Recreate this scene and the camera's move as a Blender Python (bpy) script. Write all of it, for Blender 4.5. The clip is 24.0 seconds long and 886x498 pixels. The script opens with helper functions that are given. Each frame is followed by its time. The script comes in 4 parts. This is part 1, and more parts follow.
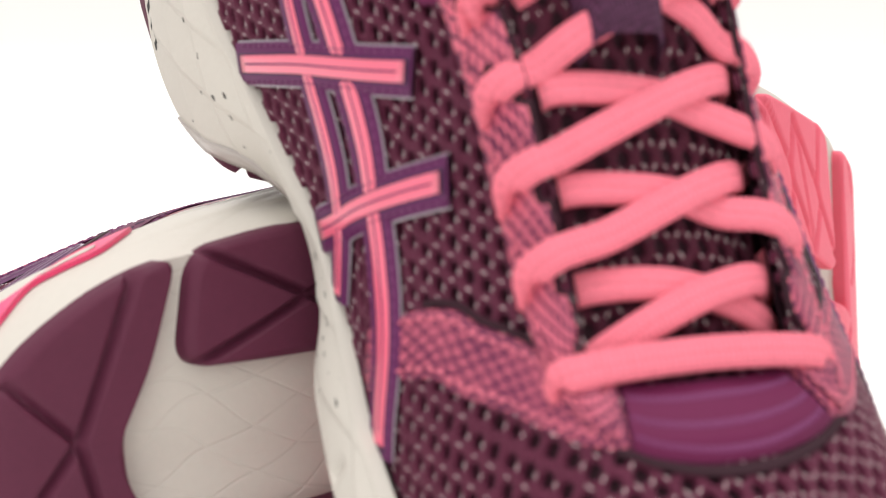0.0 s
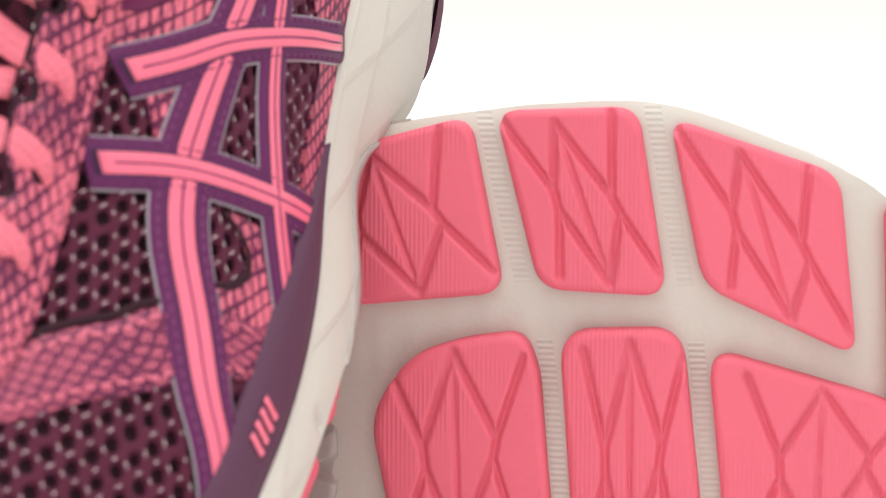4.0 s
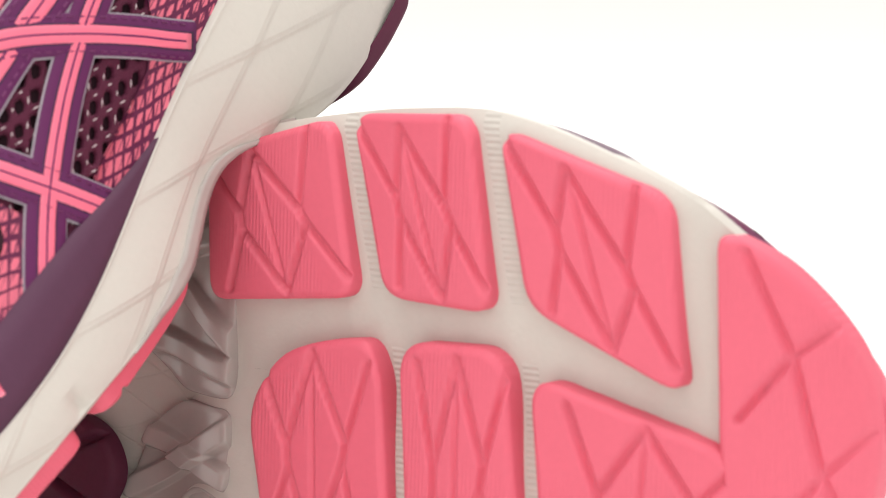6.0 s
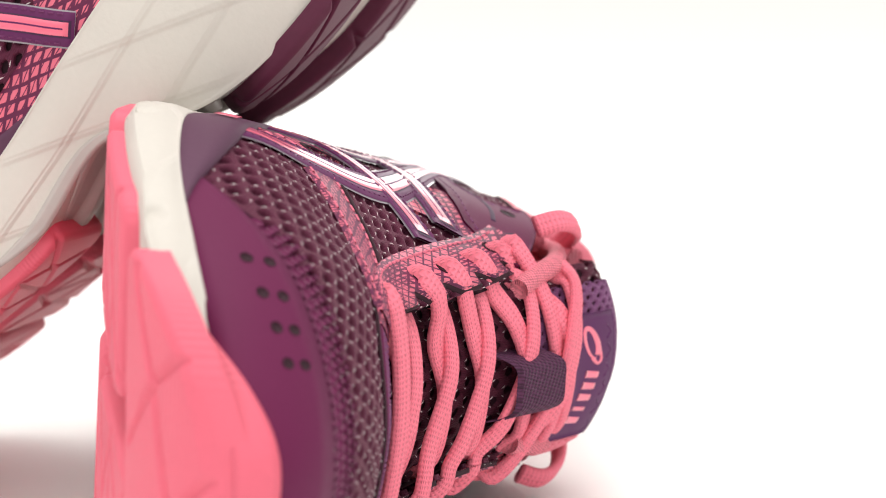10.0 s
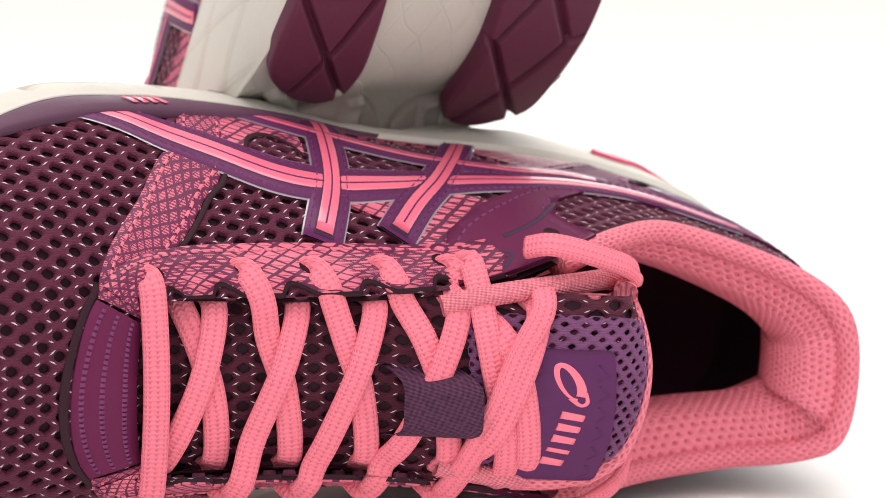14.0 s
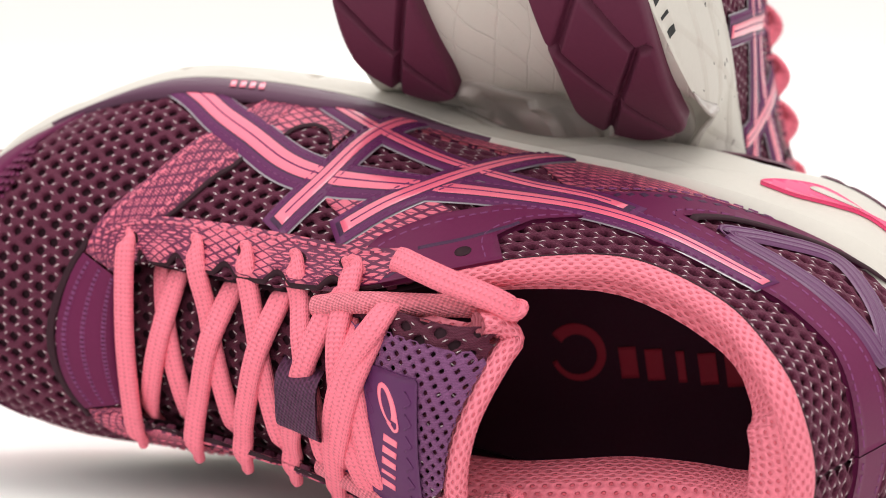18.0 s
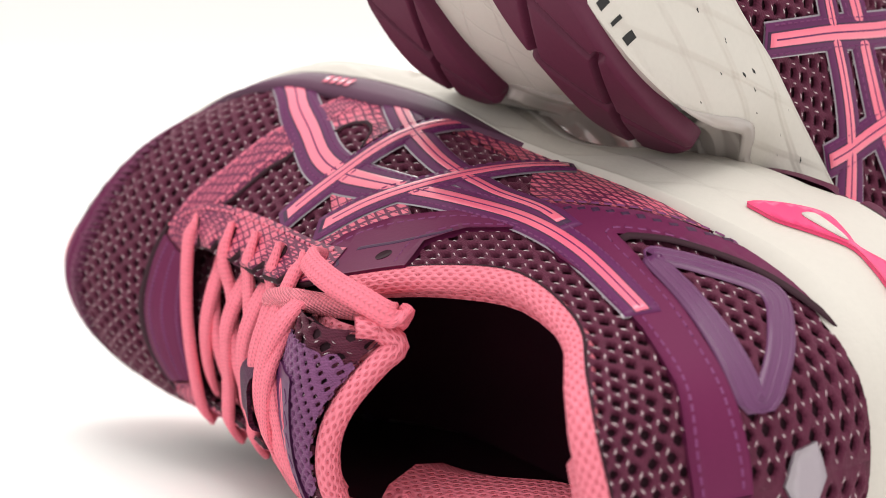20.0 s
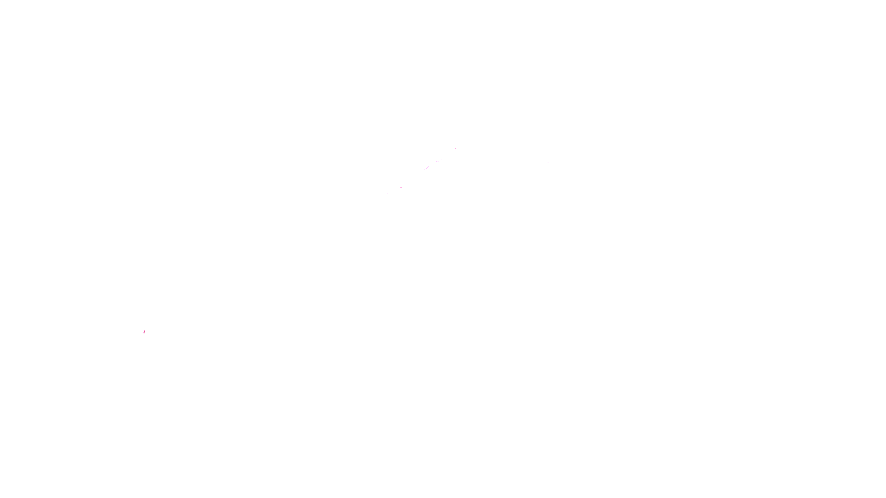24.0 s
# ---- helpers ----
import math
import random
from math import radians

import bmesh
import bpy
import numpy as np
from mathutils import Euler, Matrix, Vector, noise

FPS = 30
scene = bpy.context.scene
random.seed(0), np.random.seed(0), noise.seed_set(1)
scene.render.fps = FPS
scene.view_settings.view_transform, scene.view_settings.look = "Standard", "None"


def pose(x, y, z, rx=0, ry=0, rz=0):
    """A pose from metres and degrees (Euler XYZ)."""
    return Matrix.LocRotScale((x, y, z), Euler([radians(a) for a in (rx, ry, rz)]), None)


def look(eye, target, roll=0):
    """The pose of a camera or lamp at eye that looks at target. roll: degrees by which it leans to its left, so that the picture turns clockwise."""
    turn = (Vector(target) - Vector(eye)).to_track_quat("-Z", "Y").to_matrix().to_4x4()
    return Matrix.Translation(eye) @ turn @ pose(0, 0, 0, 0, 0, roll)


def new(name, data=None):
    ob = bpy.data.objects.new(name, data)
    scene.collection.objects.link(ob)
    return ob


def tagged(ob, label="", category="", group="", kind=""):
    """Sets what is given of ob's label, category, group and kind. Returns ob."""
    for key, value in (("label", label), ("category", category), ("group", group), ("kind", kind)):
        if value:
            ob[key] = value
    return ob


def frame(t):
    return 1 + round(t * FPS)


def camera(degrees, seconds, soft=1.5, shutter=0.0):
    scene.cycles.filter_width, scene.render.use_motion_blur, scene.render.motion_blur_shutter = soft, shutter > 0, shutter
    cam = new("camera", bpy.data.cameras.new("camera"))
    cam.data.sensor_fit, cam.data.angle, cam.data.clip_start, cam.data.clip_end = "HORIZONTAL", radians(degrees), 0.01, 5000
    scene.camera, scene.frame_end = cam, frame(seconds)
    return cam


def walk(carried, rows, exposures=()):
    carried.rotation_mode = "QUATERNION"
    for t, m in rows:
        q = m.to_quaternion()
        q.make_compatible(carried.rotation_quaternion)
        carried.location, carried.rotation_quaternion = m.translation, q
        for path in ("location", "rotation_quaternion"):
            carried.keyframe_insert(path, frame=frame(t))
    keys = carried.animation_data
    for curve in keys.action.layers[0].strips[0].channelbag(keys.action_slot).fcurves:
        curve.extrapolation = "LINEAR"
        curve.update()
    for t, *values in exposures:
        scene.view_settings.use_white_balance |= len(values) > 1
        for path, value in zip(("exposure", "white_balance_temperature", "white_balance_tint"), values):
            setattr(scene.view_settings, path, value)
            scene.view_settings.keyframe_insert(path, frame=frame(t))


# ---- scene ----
from mathutils.bvhtree import BVHTree

# ---------------------------------------------------------------- camera
SPEED = 13.09          # degrees a second, clockwise from above
SECONDS = 24.0
EYE = (0.0, -0.4675, 0.1397)
WAY = (0.02687, 0.98819, -0.15088)
cam = camera(23.85, SECONDS, soft=0.7)
cam.data.dof.use_dof = True
cam.data.dof.focus_distance, cam.data.dof.aperture_fstop = 0.442, 17.0
CAM_POSE = look(EYE, [e + 0.45 * w for e, w in zip(EYE, WAY)], -0.32)
walk(cam, [(0.0, CAM_POSE), (SECONDS, CAM_POSE)],
     exposures=[(0.0, 0.0), (23.15, 0.0), (23.4, 0.9), (23.7, 2.3), (23.85, 4.0), (SECONDS, 10.0)])

# ---------------------------------------------------------------- world and lights
world = bpy.data.worlds.new("white_studio_tent")
world.use_nodes = True
bg = world.node_tree.nodes["Background"]
tree = world.node_tree
height = tree.nodes.new("ShaderNodeSeparateXYZ")
tree.links.new(tree.nodes.new("ShaderNodeTexCoord").outputs["Generated"], height.inputs[0])
tent = tree.nodes.new("ShaderNodeMapRange")
tent.inputs["From Min"].default_value, tent.inputs["From Max"].default_value = 0.0, 1.0
tent.inputs["To Min"].default_value, tent.inputs["To Max"].default_value = 0.58, 1.4
tree.links.new(height.outputs[2], tent.inputs["Value"])
tree.links.new(tent.outputs[0], bg.inputs["Strength"])
bg.inputs["Color"].default_value = (1.0, 0.98, 0.955, 1)
scene.world = world


def softbox(name, eye, target, size, watts, colour=(1, 0.97, 0.94)):
    lamp = bpy.data.lights.new(name, "AREA")
    lamp.shape, lamp.size, lamp.energy, lamp.color = "SQUARE", size, watts, colour
    ob = new(name, lamp)
    ob.matrix_world = look(eye, target)
    return ob


softbox("softbox_overhead", (0.05, -0.1, 1.6), (0, 0, 0.05), 1.0, 13)
softbox("softbox_back", (0.1, 1.7, 0.62), (0, 0, 0.08), 0.95, 9)

softbox("softbox_front", (-0.5, -1.9, 1.5), (0, 0, 0.08), 2.0, 9)

# ---------------------------------------------------------------- materials


class Nodes:
    """A small builder of node materials."""

    def __init__(self, name, rough=0.5, metal=0.0, spec=0.5):
        self.m = bpy.data.materials.new(name)
        self.m.use_nodes = True
        self.t = self.m.node_tree
        self.b = self.t.nodes["Principled BSDF"]
        self.b.inputs["Roughness"].default_value = rough
        self.b.inputs["Metallic"].default_value = metal
        self.b.inputs["Specular IOR Level"].default_value = spec

    def n(self, kind, **inputs):
        node = self.t.nodes.new(kind)
        for k, v in inputs.items():
            self.put(node.inputs[k.replace("_", " ")], v)
        return node

    def put(self, socket, v):
        if isinstance(v, bpy.types.NodeSocket):
            self.t.links.new(v, socket)
        else:
            socket.default_value = v

    def math(self, op, a, b=0.0, c=0.0):
        node = self.t.nodes.new("ShaderNodeMath")
        node.operation = op
        for s, v in zip(node.inputs, (a, b, c)):
            self.put(s, v)
        return node.outputs[0]

    def mix(self, f, a, b):
        node = self.t.nodes.new("ShaderNodeMix")
        node.data_type = "RGBA"
        self.put(node.inputs[0], f)
        self.put(node.inputs[6], a if isinstance(a, bpy.types.NodeSocket) else (*a, 1))
        self.put(node.inputs[7], b if isinstance(b, bpy.types.NodeSocket) else (*b, 1))
        return node.outputs[2]

    def ramp(self, f, lo, hi):
        node = self.t.nodes.new("ShaderNodeMapRange")
        node.interpolation_type = "SMOOTHSTEP"
        self.put(node.inputs["Value"], f)
        node.inputs["From Min"].default_value, node.inputs["From Max"].default_value = lo, hi
        return node.outputs[0]

    def uv(self):
        node = self.t.nodes.new("ShaderNodeSeparateXYZ")
        self.t.links.new(self.t.nodes.new("ShaderNodeTexCoord").outputs["UV"], node.inputs[0])
        return node.outputs[0], node.outputs[1]

    def obj(self):
        return self.t.nodes.new("ShaderNodeTexCoord").outputs["Object"]

    def noise(self, scale, detail=3.0, vec=None):
        node = self.n("ShaderNodeTexNoise", Scale=scale, Detail=detail)
        self.put(node.inputs["Vector"], vec or self.obj())
        return node.outputs["Fac"]

    def bump(self, height, strength=0.5, dist=0.0005):
        node = self.n("ShaderNodeBump", Strength=strength, Distance=dist, Height=height)
        self.t.links.new(node.outputs[0], self.b.inputs["Normal"])

    def colour(self, c):
        self.put(self.b.inputs["Base Color"], c if isinstance(c, bpy.types.NodeSocket) else (*c, 1))
        return self

    def lattice(self, u, v, pitch, squash=1.0, turn=0.0):
        """Sum of three waves: a honeycomb whose cells are pitch apart, 3 at the cells' centres."""
        k = 2 * math.pi / pitch * 2 / math.sqrt(3)
        total = None
        for a in (turn, turn + math.pi / 3, turn + 2 * math.pi / 3):
            w = self.math("COSINE", self.math("ADD", self.math("MULTIPLY", u, k * math.cos(a)), self.math("MULTIPLY", v, squash * k * math.sin(a))))
            total = w if total is None else self.math("ADD", total, w)
        return total


def plain(name, c, rough=0.5, grain=900.0, vary=0.12, bump=0.15, spec=0.4, dirt=60.0):
    """A plain coloured surface with fine grain and broad, faint unevenness."""
    k = Nodes(name, rough, spec=spec)
    fine, broad = k.noise(grain, 2.0), k.noise(dirt, 4.0)
    f = k.math("ADD", k.math("MULTIPLY", fine, 0.5), k.math("MULTIPLY", broad, 0.5))
    k.colour(k.mix(f, [x * (1 - vary) for x in c], [min(1, x * (1 + vary)) for x in c]))
    k.bump(fine, bump, 0.0003)
    return k.m


def yarn(name, c, pale, sheen=0.2):
    """Knitted yarn: bundles of fibres that run along the rows, matt, with a soft sheen."""
    k = Nodes(name, 0.62, spec=0.14)
    u, v = k.uv()
    grain, broad, sway = k.noise(2400.0, 3.0), k.noise(220.0, 2.0), k.noise(420.0, 1.0)
    strand = k.math("SINE", k.math("ADD", k.math("MULTIPLY", v, 2 * math.pi / 0.52), k.math("MULTIPLY", sway, 16.0)))
    twist = k.math("SINE", k.math("MULTIPLY", k.math("ADD", u, k.math("MULTIPLY", v, 1.4)), 2 * math.pi / 0.42))
    tone = k.math("ADD", k.math("MULTIPLY", grain, 0.5), k.math("MULTIPLY", broad, 0.3))
    tone = k.math("ADD", tone, k.math("ADD", k.math("MULTIPLY", strand, 0.09), k.math("MULTIPLY", twist, 0.06)))
    k.colour(k.mix(tone, [x * 0.5 for x in c], [min(1, x * 1.5) for x in c]))
    k.b.inputs["Sheen Weight"].default_value = sheen
    k.b.inputs["Sheen Roughness"].default_value = 0.35
    k.b.inputs["Sheen Tint"].default_value = (*pale, 1)
    k.bump(k.math("ADD", k.math("MULTIPLY", grain, 0.7), k.math("ADD", k.math("MULTIPLY", strand, 0.22), k.math("MULTIPLY", twist, 0.15))), 0.5, 0.0004)
    return k.m


def ribbed(name, c, pitch, axis, rough=0.5, spec=0.35, strength=0.3, vary=0.06, flex=False):
    """A moulded surface with very fine parallel ribs along one axis of the shoe; flex: only in the forefoot's flex grooves."""
    k = Nodes(name, rough, spec=spec)
    node = k.t.nodes.new("ShaderNodeSeparateXYZ")
    k.t.links.new(k.obj(), node.inputs[0])
    x, y = node.outputs[0], node.outputs[1]
    w = k.math("SINE", k.math("MULTIPLY", node.outputs[axis], 2 * math.pi / pitch))
    if flex:
        near = None
        for x0, y0, slope, lo, hi in ((0.1635, -0.042, 0.24, -0.046, -0.009), (0.197, -0.042, 0.2, -0.046, -0.009), (0.1757, 0.002, 0.12, 0.002, 0.06), (0.2055, 0.002, 0.12, 0.002, 0.06)):
            off = k.math("ABSOLUTE", k.math("SUBTRACT", x, k.math("ADD", k.math("MULTIPLY", k.math("SUBTRACT", y, y0), slope), x0)))
            m = k.math("MULTIPLY", k.math("LESS_THAN", off, 0.0016), k.math("MULTIPLY", k.math("GREATER_THAN", y, lo), k.math("LESS_THAN", y, hi)))
            near = m if near is None else k.math("MAXIMUM", near, m)
        patchy = near
        sway = k.math("MULTIPLY", k.noise(40.0, 1.0), 0.012)
        crease = None
        for slope in (0.45, -0.45):
            ph = k.math("ADD", k.math("ADD", y, k.math("MULTIPLY", x, slope)), sway)
            e = k.ramp(k.math("ABSOLUTE", k.math("SINE", k.math("MULTIPLY", ph, math.pi / 0.0085))), 0.0, 0.16)
            crease = e if crease is None else k.math("MULTIPLY", crease, e)
        crease = k.math("MAXIMUM", crease, k.ramp(x, 0.12, 0.125))
    else:
        patchy = k.math("MULTIPLY", k.ramp(k.noise(45.0, 2.0), 0.42, 0.62), k.ramp(x, 0.128, 0.14))
    fine, broad = k.noise(800.0, 2.0), k.noise(60.0, 4.0)
    f = k.math("ADD", k.math("MULTIPLY", fine, 0.5), k.math("MULTIPLY", broad, 0.5))
    k.colour(k.mix(f, [q * (1 - vary) for q in c], [min(1, q * (1 + vary)) for q in c]))
    relief = k.math("ADD", k.math("MULTIPLY", k.math("MULTIPLY", w, patchy), 0.5), k.math("MULTIPLY", fine, 0.3))
    k.bump(k.math("ADD", relief, k.math("MULTIPLY", crease, 0.6)) if flex else relief, strength, 0.0003)
    return k.m


def glossy(name, c, rough, coat=1.0, spec=0.3):
    """Thick clear-coated film."""
    m = plain(name, c, rough + 0.1, 900, 0.06, 0.04, spec)
    b = m.node_tree.nodes["Principled BSDF"]
    b.inputs["Coat Weight"].default_value = coat
    b.inputs["Coat Roughness"].default_value = 0.14
    b.inputs["Coat IOR"].default_value = 1.62
    return m


def woven(name, c, pitch=1.1, rough=0.65, dark=0.45):
    """Tight weave: cords and collar lining."""
    k = Nodes(name, rough, spec=0.25)
    u, v = k.uv()
    a = k.math("SINE", k.math("MULTIPLY", k.math("ADD", u, k.math("MULTIPLY", v, 0.6)), 2 * math.pi / pitch))
    b = k.math("SINE", k.math("MULTIPLY", k.math("SUBTRACT", v, k.math("MULTIPLY", u, 0.35)), 2 * math.pi / pitch))
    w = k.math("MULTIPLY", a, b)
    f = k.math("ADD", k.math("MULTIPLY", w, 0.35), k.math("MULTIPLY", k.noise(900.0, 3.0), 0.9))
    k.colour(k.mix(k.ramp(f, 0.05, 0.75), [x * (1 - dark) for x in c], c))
    k.bump(k.math("ADD", w, k.math("MULTIPLY", k.noise(1300.0, 2.0), 0.8)), 0.6, 0.0005)
    return k.m


def braided(name, c, pitch=1.05, column=1.0, dark=0.34):
    """A flat braid: plaits of slanted yarns side by side along the lace."""
    k = Nodes(name, 0.7, spec=0.2)
    u, v = k.uv()
    plait = k.math("ABSOLUTE", k.math("SINE", k.math("MULTIPLY", v, math.pi / column)))
    yarns = k.math("SINE", k.math("MULTIPLY", k.math("ADD", u, k.math("MULTIPLY", plait, 0.5)), 2 * math.pi / pitch))
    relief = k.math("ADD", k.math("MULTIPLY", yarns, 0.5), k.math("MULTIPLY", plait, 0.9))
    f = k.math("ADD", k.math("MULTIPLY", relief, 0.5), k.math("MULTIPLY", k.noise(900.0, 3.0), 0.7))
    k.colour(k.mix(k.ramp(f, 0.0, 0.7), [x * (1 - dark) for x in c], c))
    k.bump(k.math("ADD", relief, k.math("MULTIPLY", k.noise(1300.0, 2.0), 0.6)), 0.5, 0.0003)
    return k.m


def netted(name, ground, line, fine=False):
    """Overlay film printed with leaf-shaped cells between crossing lines; fine: with close broken hatching over them."""
    k = Nodes(name, 0.5, spec=0.3)
    u, v = k.uv()
    wob, width = k.noise(130.0, 1.0), k.noise(90.0, 1.0)
    total = None
    for su, sv_, p in ((0.42, 1.0, 2.0), (-0.42, 1.0, 2.0), (0.1, 1.0, 1.0)):
        ph = k.math("ADD", k.math("MULTIPLY", u, su), k.math("MULTIPLY", v, sv_))
        ph = k.math("ADD", ph, k.math("MULTIPLY", wob, 1.1))
        edge = k.math("ABSOLUTE", k.math("SINE", k.math("MULTIPLY", ph, math.pi / p)))
        thick = k.math("MULTIPLY_ADD", width, 0.9, -0.08 if p > 1.5 else -0.28)
        w = k.ramp(k.math("SUBTRACT", edge, thick), -0.02, 0.12)
        total = w if total is None else k.math("MULTIPLY", total, w)
    # thin seed-shaped strokes inside the cells
    rows = k.math("SINE", k.math("MULTIPLY", k.math("ADD", k.math("MULTIPLY", v, 0.5), k.math("MULTIPLY", u, 0.86)) if fine else v, 2 * math.pi / 0.72))
    dots = k.math("SINE", k.math("MULTIPLY", k.math("SUBTRACT", k.math("MULTIPLY", v, 0.86), k.math("MULTIPLY", u, 0.5)) if fine else u, 2 * math.pi / 0.5))
    hatch = k.math("MAXIMUM", k.ramp(rows, -0.3, 0.35), k.math("MULTIPLY", k.ramp(dots, 0.55, 0.9), 0.5))
    worn = k.ramp(k.noise(70.0, 1.0), 0.25, 0.4) if fine else k.ramp(k.noise(60.0, 1.0), 0.58, 0.64)
    total = k.math("MULTIPLY", total, k.math("MAXIMUM", hatch, k.math("SUBTRACT", 1.0, worn)))
    shade = k.noise(700.0, 2.0)
    k.colour(k.mix(total, line, k.mix(shade, [c * 0.86 for c in ground], ground)))
    k.bump(total, 0.3, 0.0003)
    return k.m


def pitted(name, c, pitch=2.3, rough=0.6):
    """Spacer lining: a soft mesh with shallow pits, their shade also put into the colour."""
    k = Nodes(name, rough, spec=0.25)
    u, v = k.uv()
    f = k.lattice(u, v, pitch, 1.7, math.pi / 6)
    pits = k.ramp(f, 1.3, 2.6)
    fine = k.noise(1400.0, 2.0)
    # recess shade painted in: the pits get a darker, redder pink
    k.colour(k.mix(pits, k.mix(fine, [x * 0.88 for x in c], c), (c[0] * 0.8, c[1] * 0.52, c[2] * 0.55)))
    k.bump(k.math("SUBTRACT", k.math("ADD", k.math("MULTIPLY", fine, 0.2), k.math("MULTIPLY", f, 0.14)), pits), 0.75, 0.0011)
    return k.m


M = {
    "paper": plain("white_paper", (0.9, 0.89, 0.87), 0.8, 300, 0.015, 0.03, 0.1, 3.0),
    "foam": plain("white_foam", (0.58, 0.545, 0.495), 0.55, 700, 0.05, 0.25, 0.3, 25.0),
    "rubber_pink": ribbed("pink_rubber", (0.73, 0.128, 0.188), 0.0009, 0),
    "rubber_purple": plain("dark_purple_rubber", (0.1, 0.021, 0.046), 0.55, 800, 0.15, 0.12, 0.2),
    "film": plain("purple_film", (0.125, 0.014, 0.06), 0.55, 1200, 0.12, 0.1, 0.14),
    "rand": plain("grey_purple_rubber", (0.1, 0.04, 0.075), 0.55, 900, 0.1, 0.1, 0.2),
    "tpu": plain("glossy_violet_plastic", (0.12, 0.034, 0.105), 0.28, 400, 0.1, 0.05, 0.4),
    "edge": glossy("silver_edge", (0.28, 0.23, 0.27), 0.25),
    "stripe": glossy("pink_gloss_film", (0.82, 0.14, 0.23), 0.28, 0.75),
    "black": plain("black_backing", (0.03, 0.009, 0.016), 0.7, 900, 0.2, 0.2, 0.2),
    "stitch": plain("violet_thread", (0.17, 0.036, 0.125), 0.6, 1500, 0.2, 0.3, 0.3),
    "hotpink": plain("hot_pink_insert", (0.86, 0.06, 0.19), 0.35, 500, 0.05, 0.05, 0.5),
    "shank": plain("grey_translucent_plastic", (0.44, 0.395, 0.37), 0.22, 300, 0.08, 0.05, 0.5),
    "insole": plain("black_fabric_insole", (0.045, 0.012, 0.024), 0.8, 1500, 0.3, 0.3, 0.1),
    "print": plain("dull_red_print", (0.3, 0.02, 0.04), 0.7, 900, 0.1, 0.1, 0.2),
    "speck": plain("black_speck", (0.03, 0.03, 0.03), 0.6, 900, 0.1, 0.1, 0.2),
    "mesh": yarn("purple_yarn", (0.108, 0.02, 0.046), (0.75, 0.4, 0.5)),
    "dark_mesh": yarn("dark_purple_yarn", (0.085, 0.016, 0.034), (0.7, 0.4, 0.5), 0.12),
    "tongue_mesh": yarn("violet_yarn", (0.19, 0.066, 0.165), (0.8, 0.6, 0.8)),
    # thread whose glint is put in as a light base colour
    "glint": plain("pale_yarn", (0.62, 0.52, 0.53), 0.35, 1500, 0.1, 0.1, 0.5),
    "channel": ribbed("white_ribbed_foam", (0.58, 0.545, 0.495), 0.0012, 1, 0.5, 0.3, 0.7, 0.05, True),
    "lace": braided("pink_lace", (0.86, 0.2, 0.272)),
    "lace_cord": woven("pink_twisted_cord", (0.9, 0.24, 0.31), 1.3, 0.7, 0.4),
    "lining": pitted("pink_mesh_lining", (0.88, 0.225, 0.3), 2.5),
    "loop": woven("purple_webbing", (0.1, 0.028, 0.075), 1.3, 0.65, 0.6),
    "tag": plain("violet_tag_rubber", (0.095, 0.022, 0.09), 0.45, 300, 0.1, 0.05, 0.14),
    "thread": plain("pink_thread", (0.72, 0.17, 0.25), 0.6, 1500, 0.15, 0.3, 0.3),
    "border": glossy("violet_film", (0.115, 0.02, 0.088), 0.4, 0.1, 0.12),
    "seam": plain("dark_violet_thread", (0.05, 0.015, 0.05), 0.6, 1500, 0.2, 0.3, 0.3),
    "net": netted("pink_netted_overlay", (0.74, 0.16, 0.235), (0.115, 0.014, 0.055)),
    "net_fine": netted("pink_hatched_overlay", (0.74, 0.16, 0.235), (0.125, 0.016, 0.06), True),
}

# ---------------------------------------------------------------- mesh helpers


def part(name, bm, material, parent=None, label="", smooth=True):
    me = bpy.data.meshes.new(name)
    if isinstance(bm, bmesh.types.BMesh):
        bm.to_mesh(me)
        bm.free()
    else:
        verts, faces, uvs = bm
        me.from_pydata([tuple(v) for v in verts], [], faces)
        if uvs is not None:
            layer = me.uv_layers.new(name="UVMap")
            idx = np.empty(len(me.loops), dtype=np.int64)
            me.loops.foreach_get("vertex_index", idx)
            layer.data.foreach_set("uv", np.asarray(uvs, dtype=np.float32)[idx].ravel())
    me.materials.append(M[material])
    if smooth:
        me.polygons.foreach_set("use_smooth", [True] * len(me.polygons))
    me.update()
    ob = new(name, me)
    if parent:
        ob.parent = parent
    return tagged(ob, label)


def mm(p):
    return [tuple(0.001 * c for c in q) for q in p]


def grid_faces(a, b, wrap=False):
    """Quads of a grid of a rows and b columns."""
    out = []
    for i in range(a if wrap else a - 1):
        for j in range(b - 1):
            k = (i + 1) % a
            out.append((i * b + j, i * b + j + 1, k * b + j + 1, k * b + j))
    return out


def smooth_curve(points, n, closed=False):
    """n points evenly in parameter on a Catmull-Rom curve through points."""
    p = np.asarray(points, float)
    m = len(p)
    t = np.arange(n) / n * m if closed else np.linspace(0, m - 1, n)
    i = np.floor(t).astype(int)
    if not closed:
        i = np.minimum(i, m - 2)
    f = (t - i)[:, None]

    def at(k):
        return p[k % m] if closed else np.where(((k < 0) | (k >= m))[:, None], np.where((k < 0)[:, None], 2 * p[0] - p[1], 2 * p[-1] - p[-2]), p[np.clip(k, 0, m - 1)])

    a, b, c, d = at(i - 1), at(i), at(i + 1), at(i + 2)
    return 0.5 * (2 * b + (c - a) * f + (2 * a - 5 * b + 4 * c - d) * f ** 2 + (3 * b - a - 3 * c + d) * f ** 3)


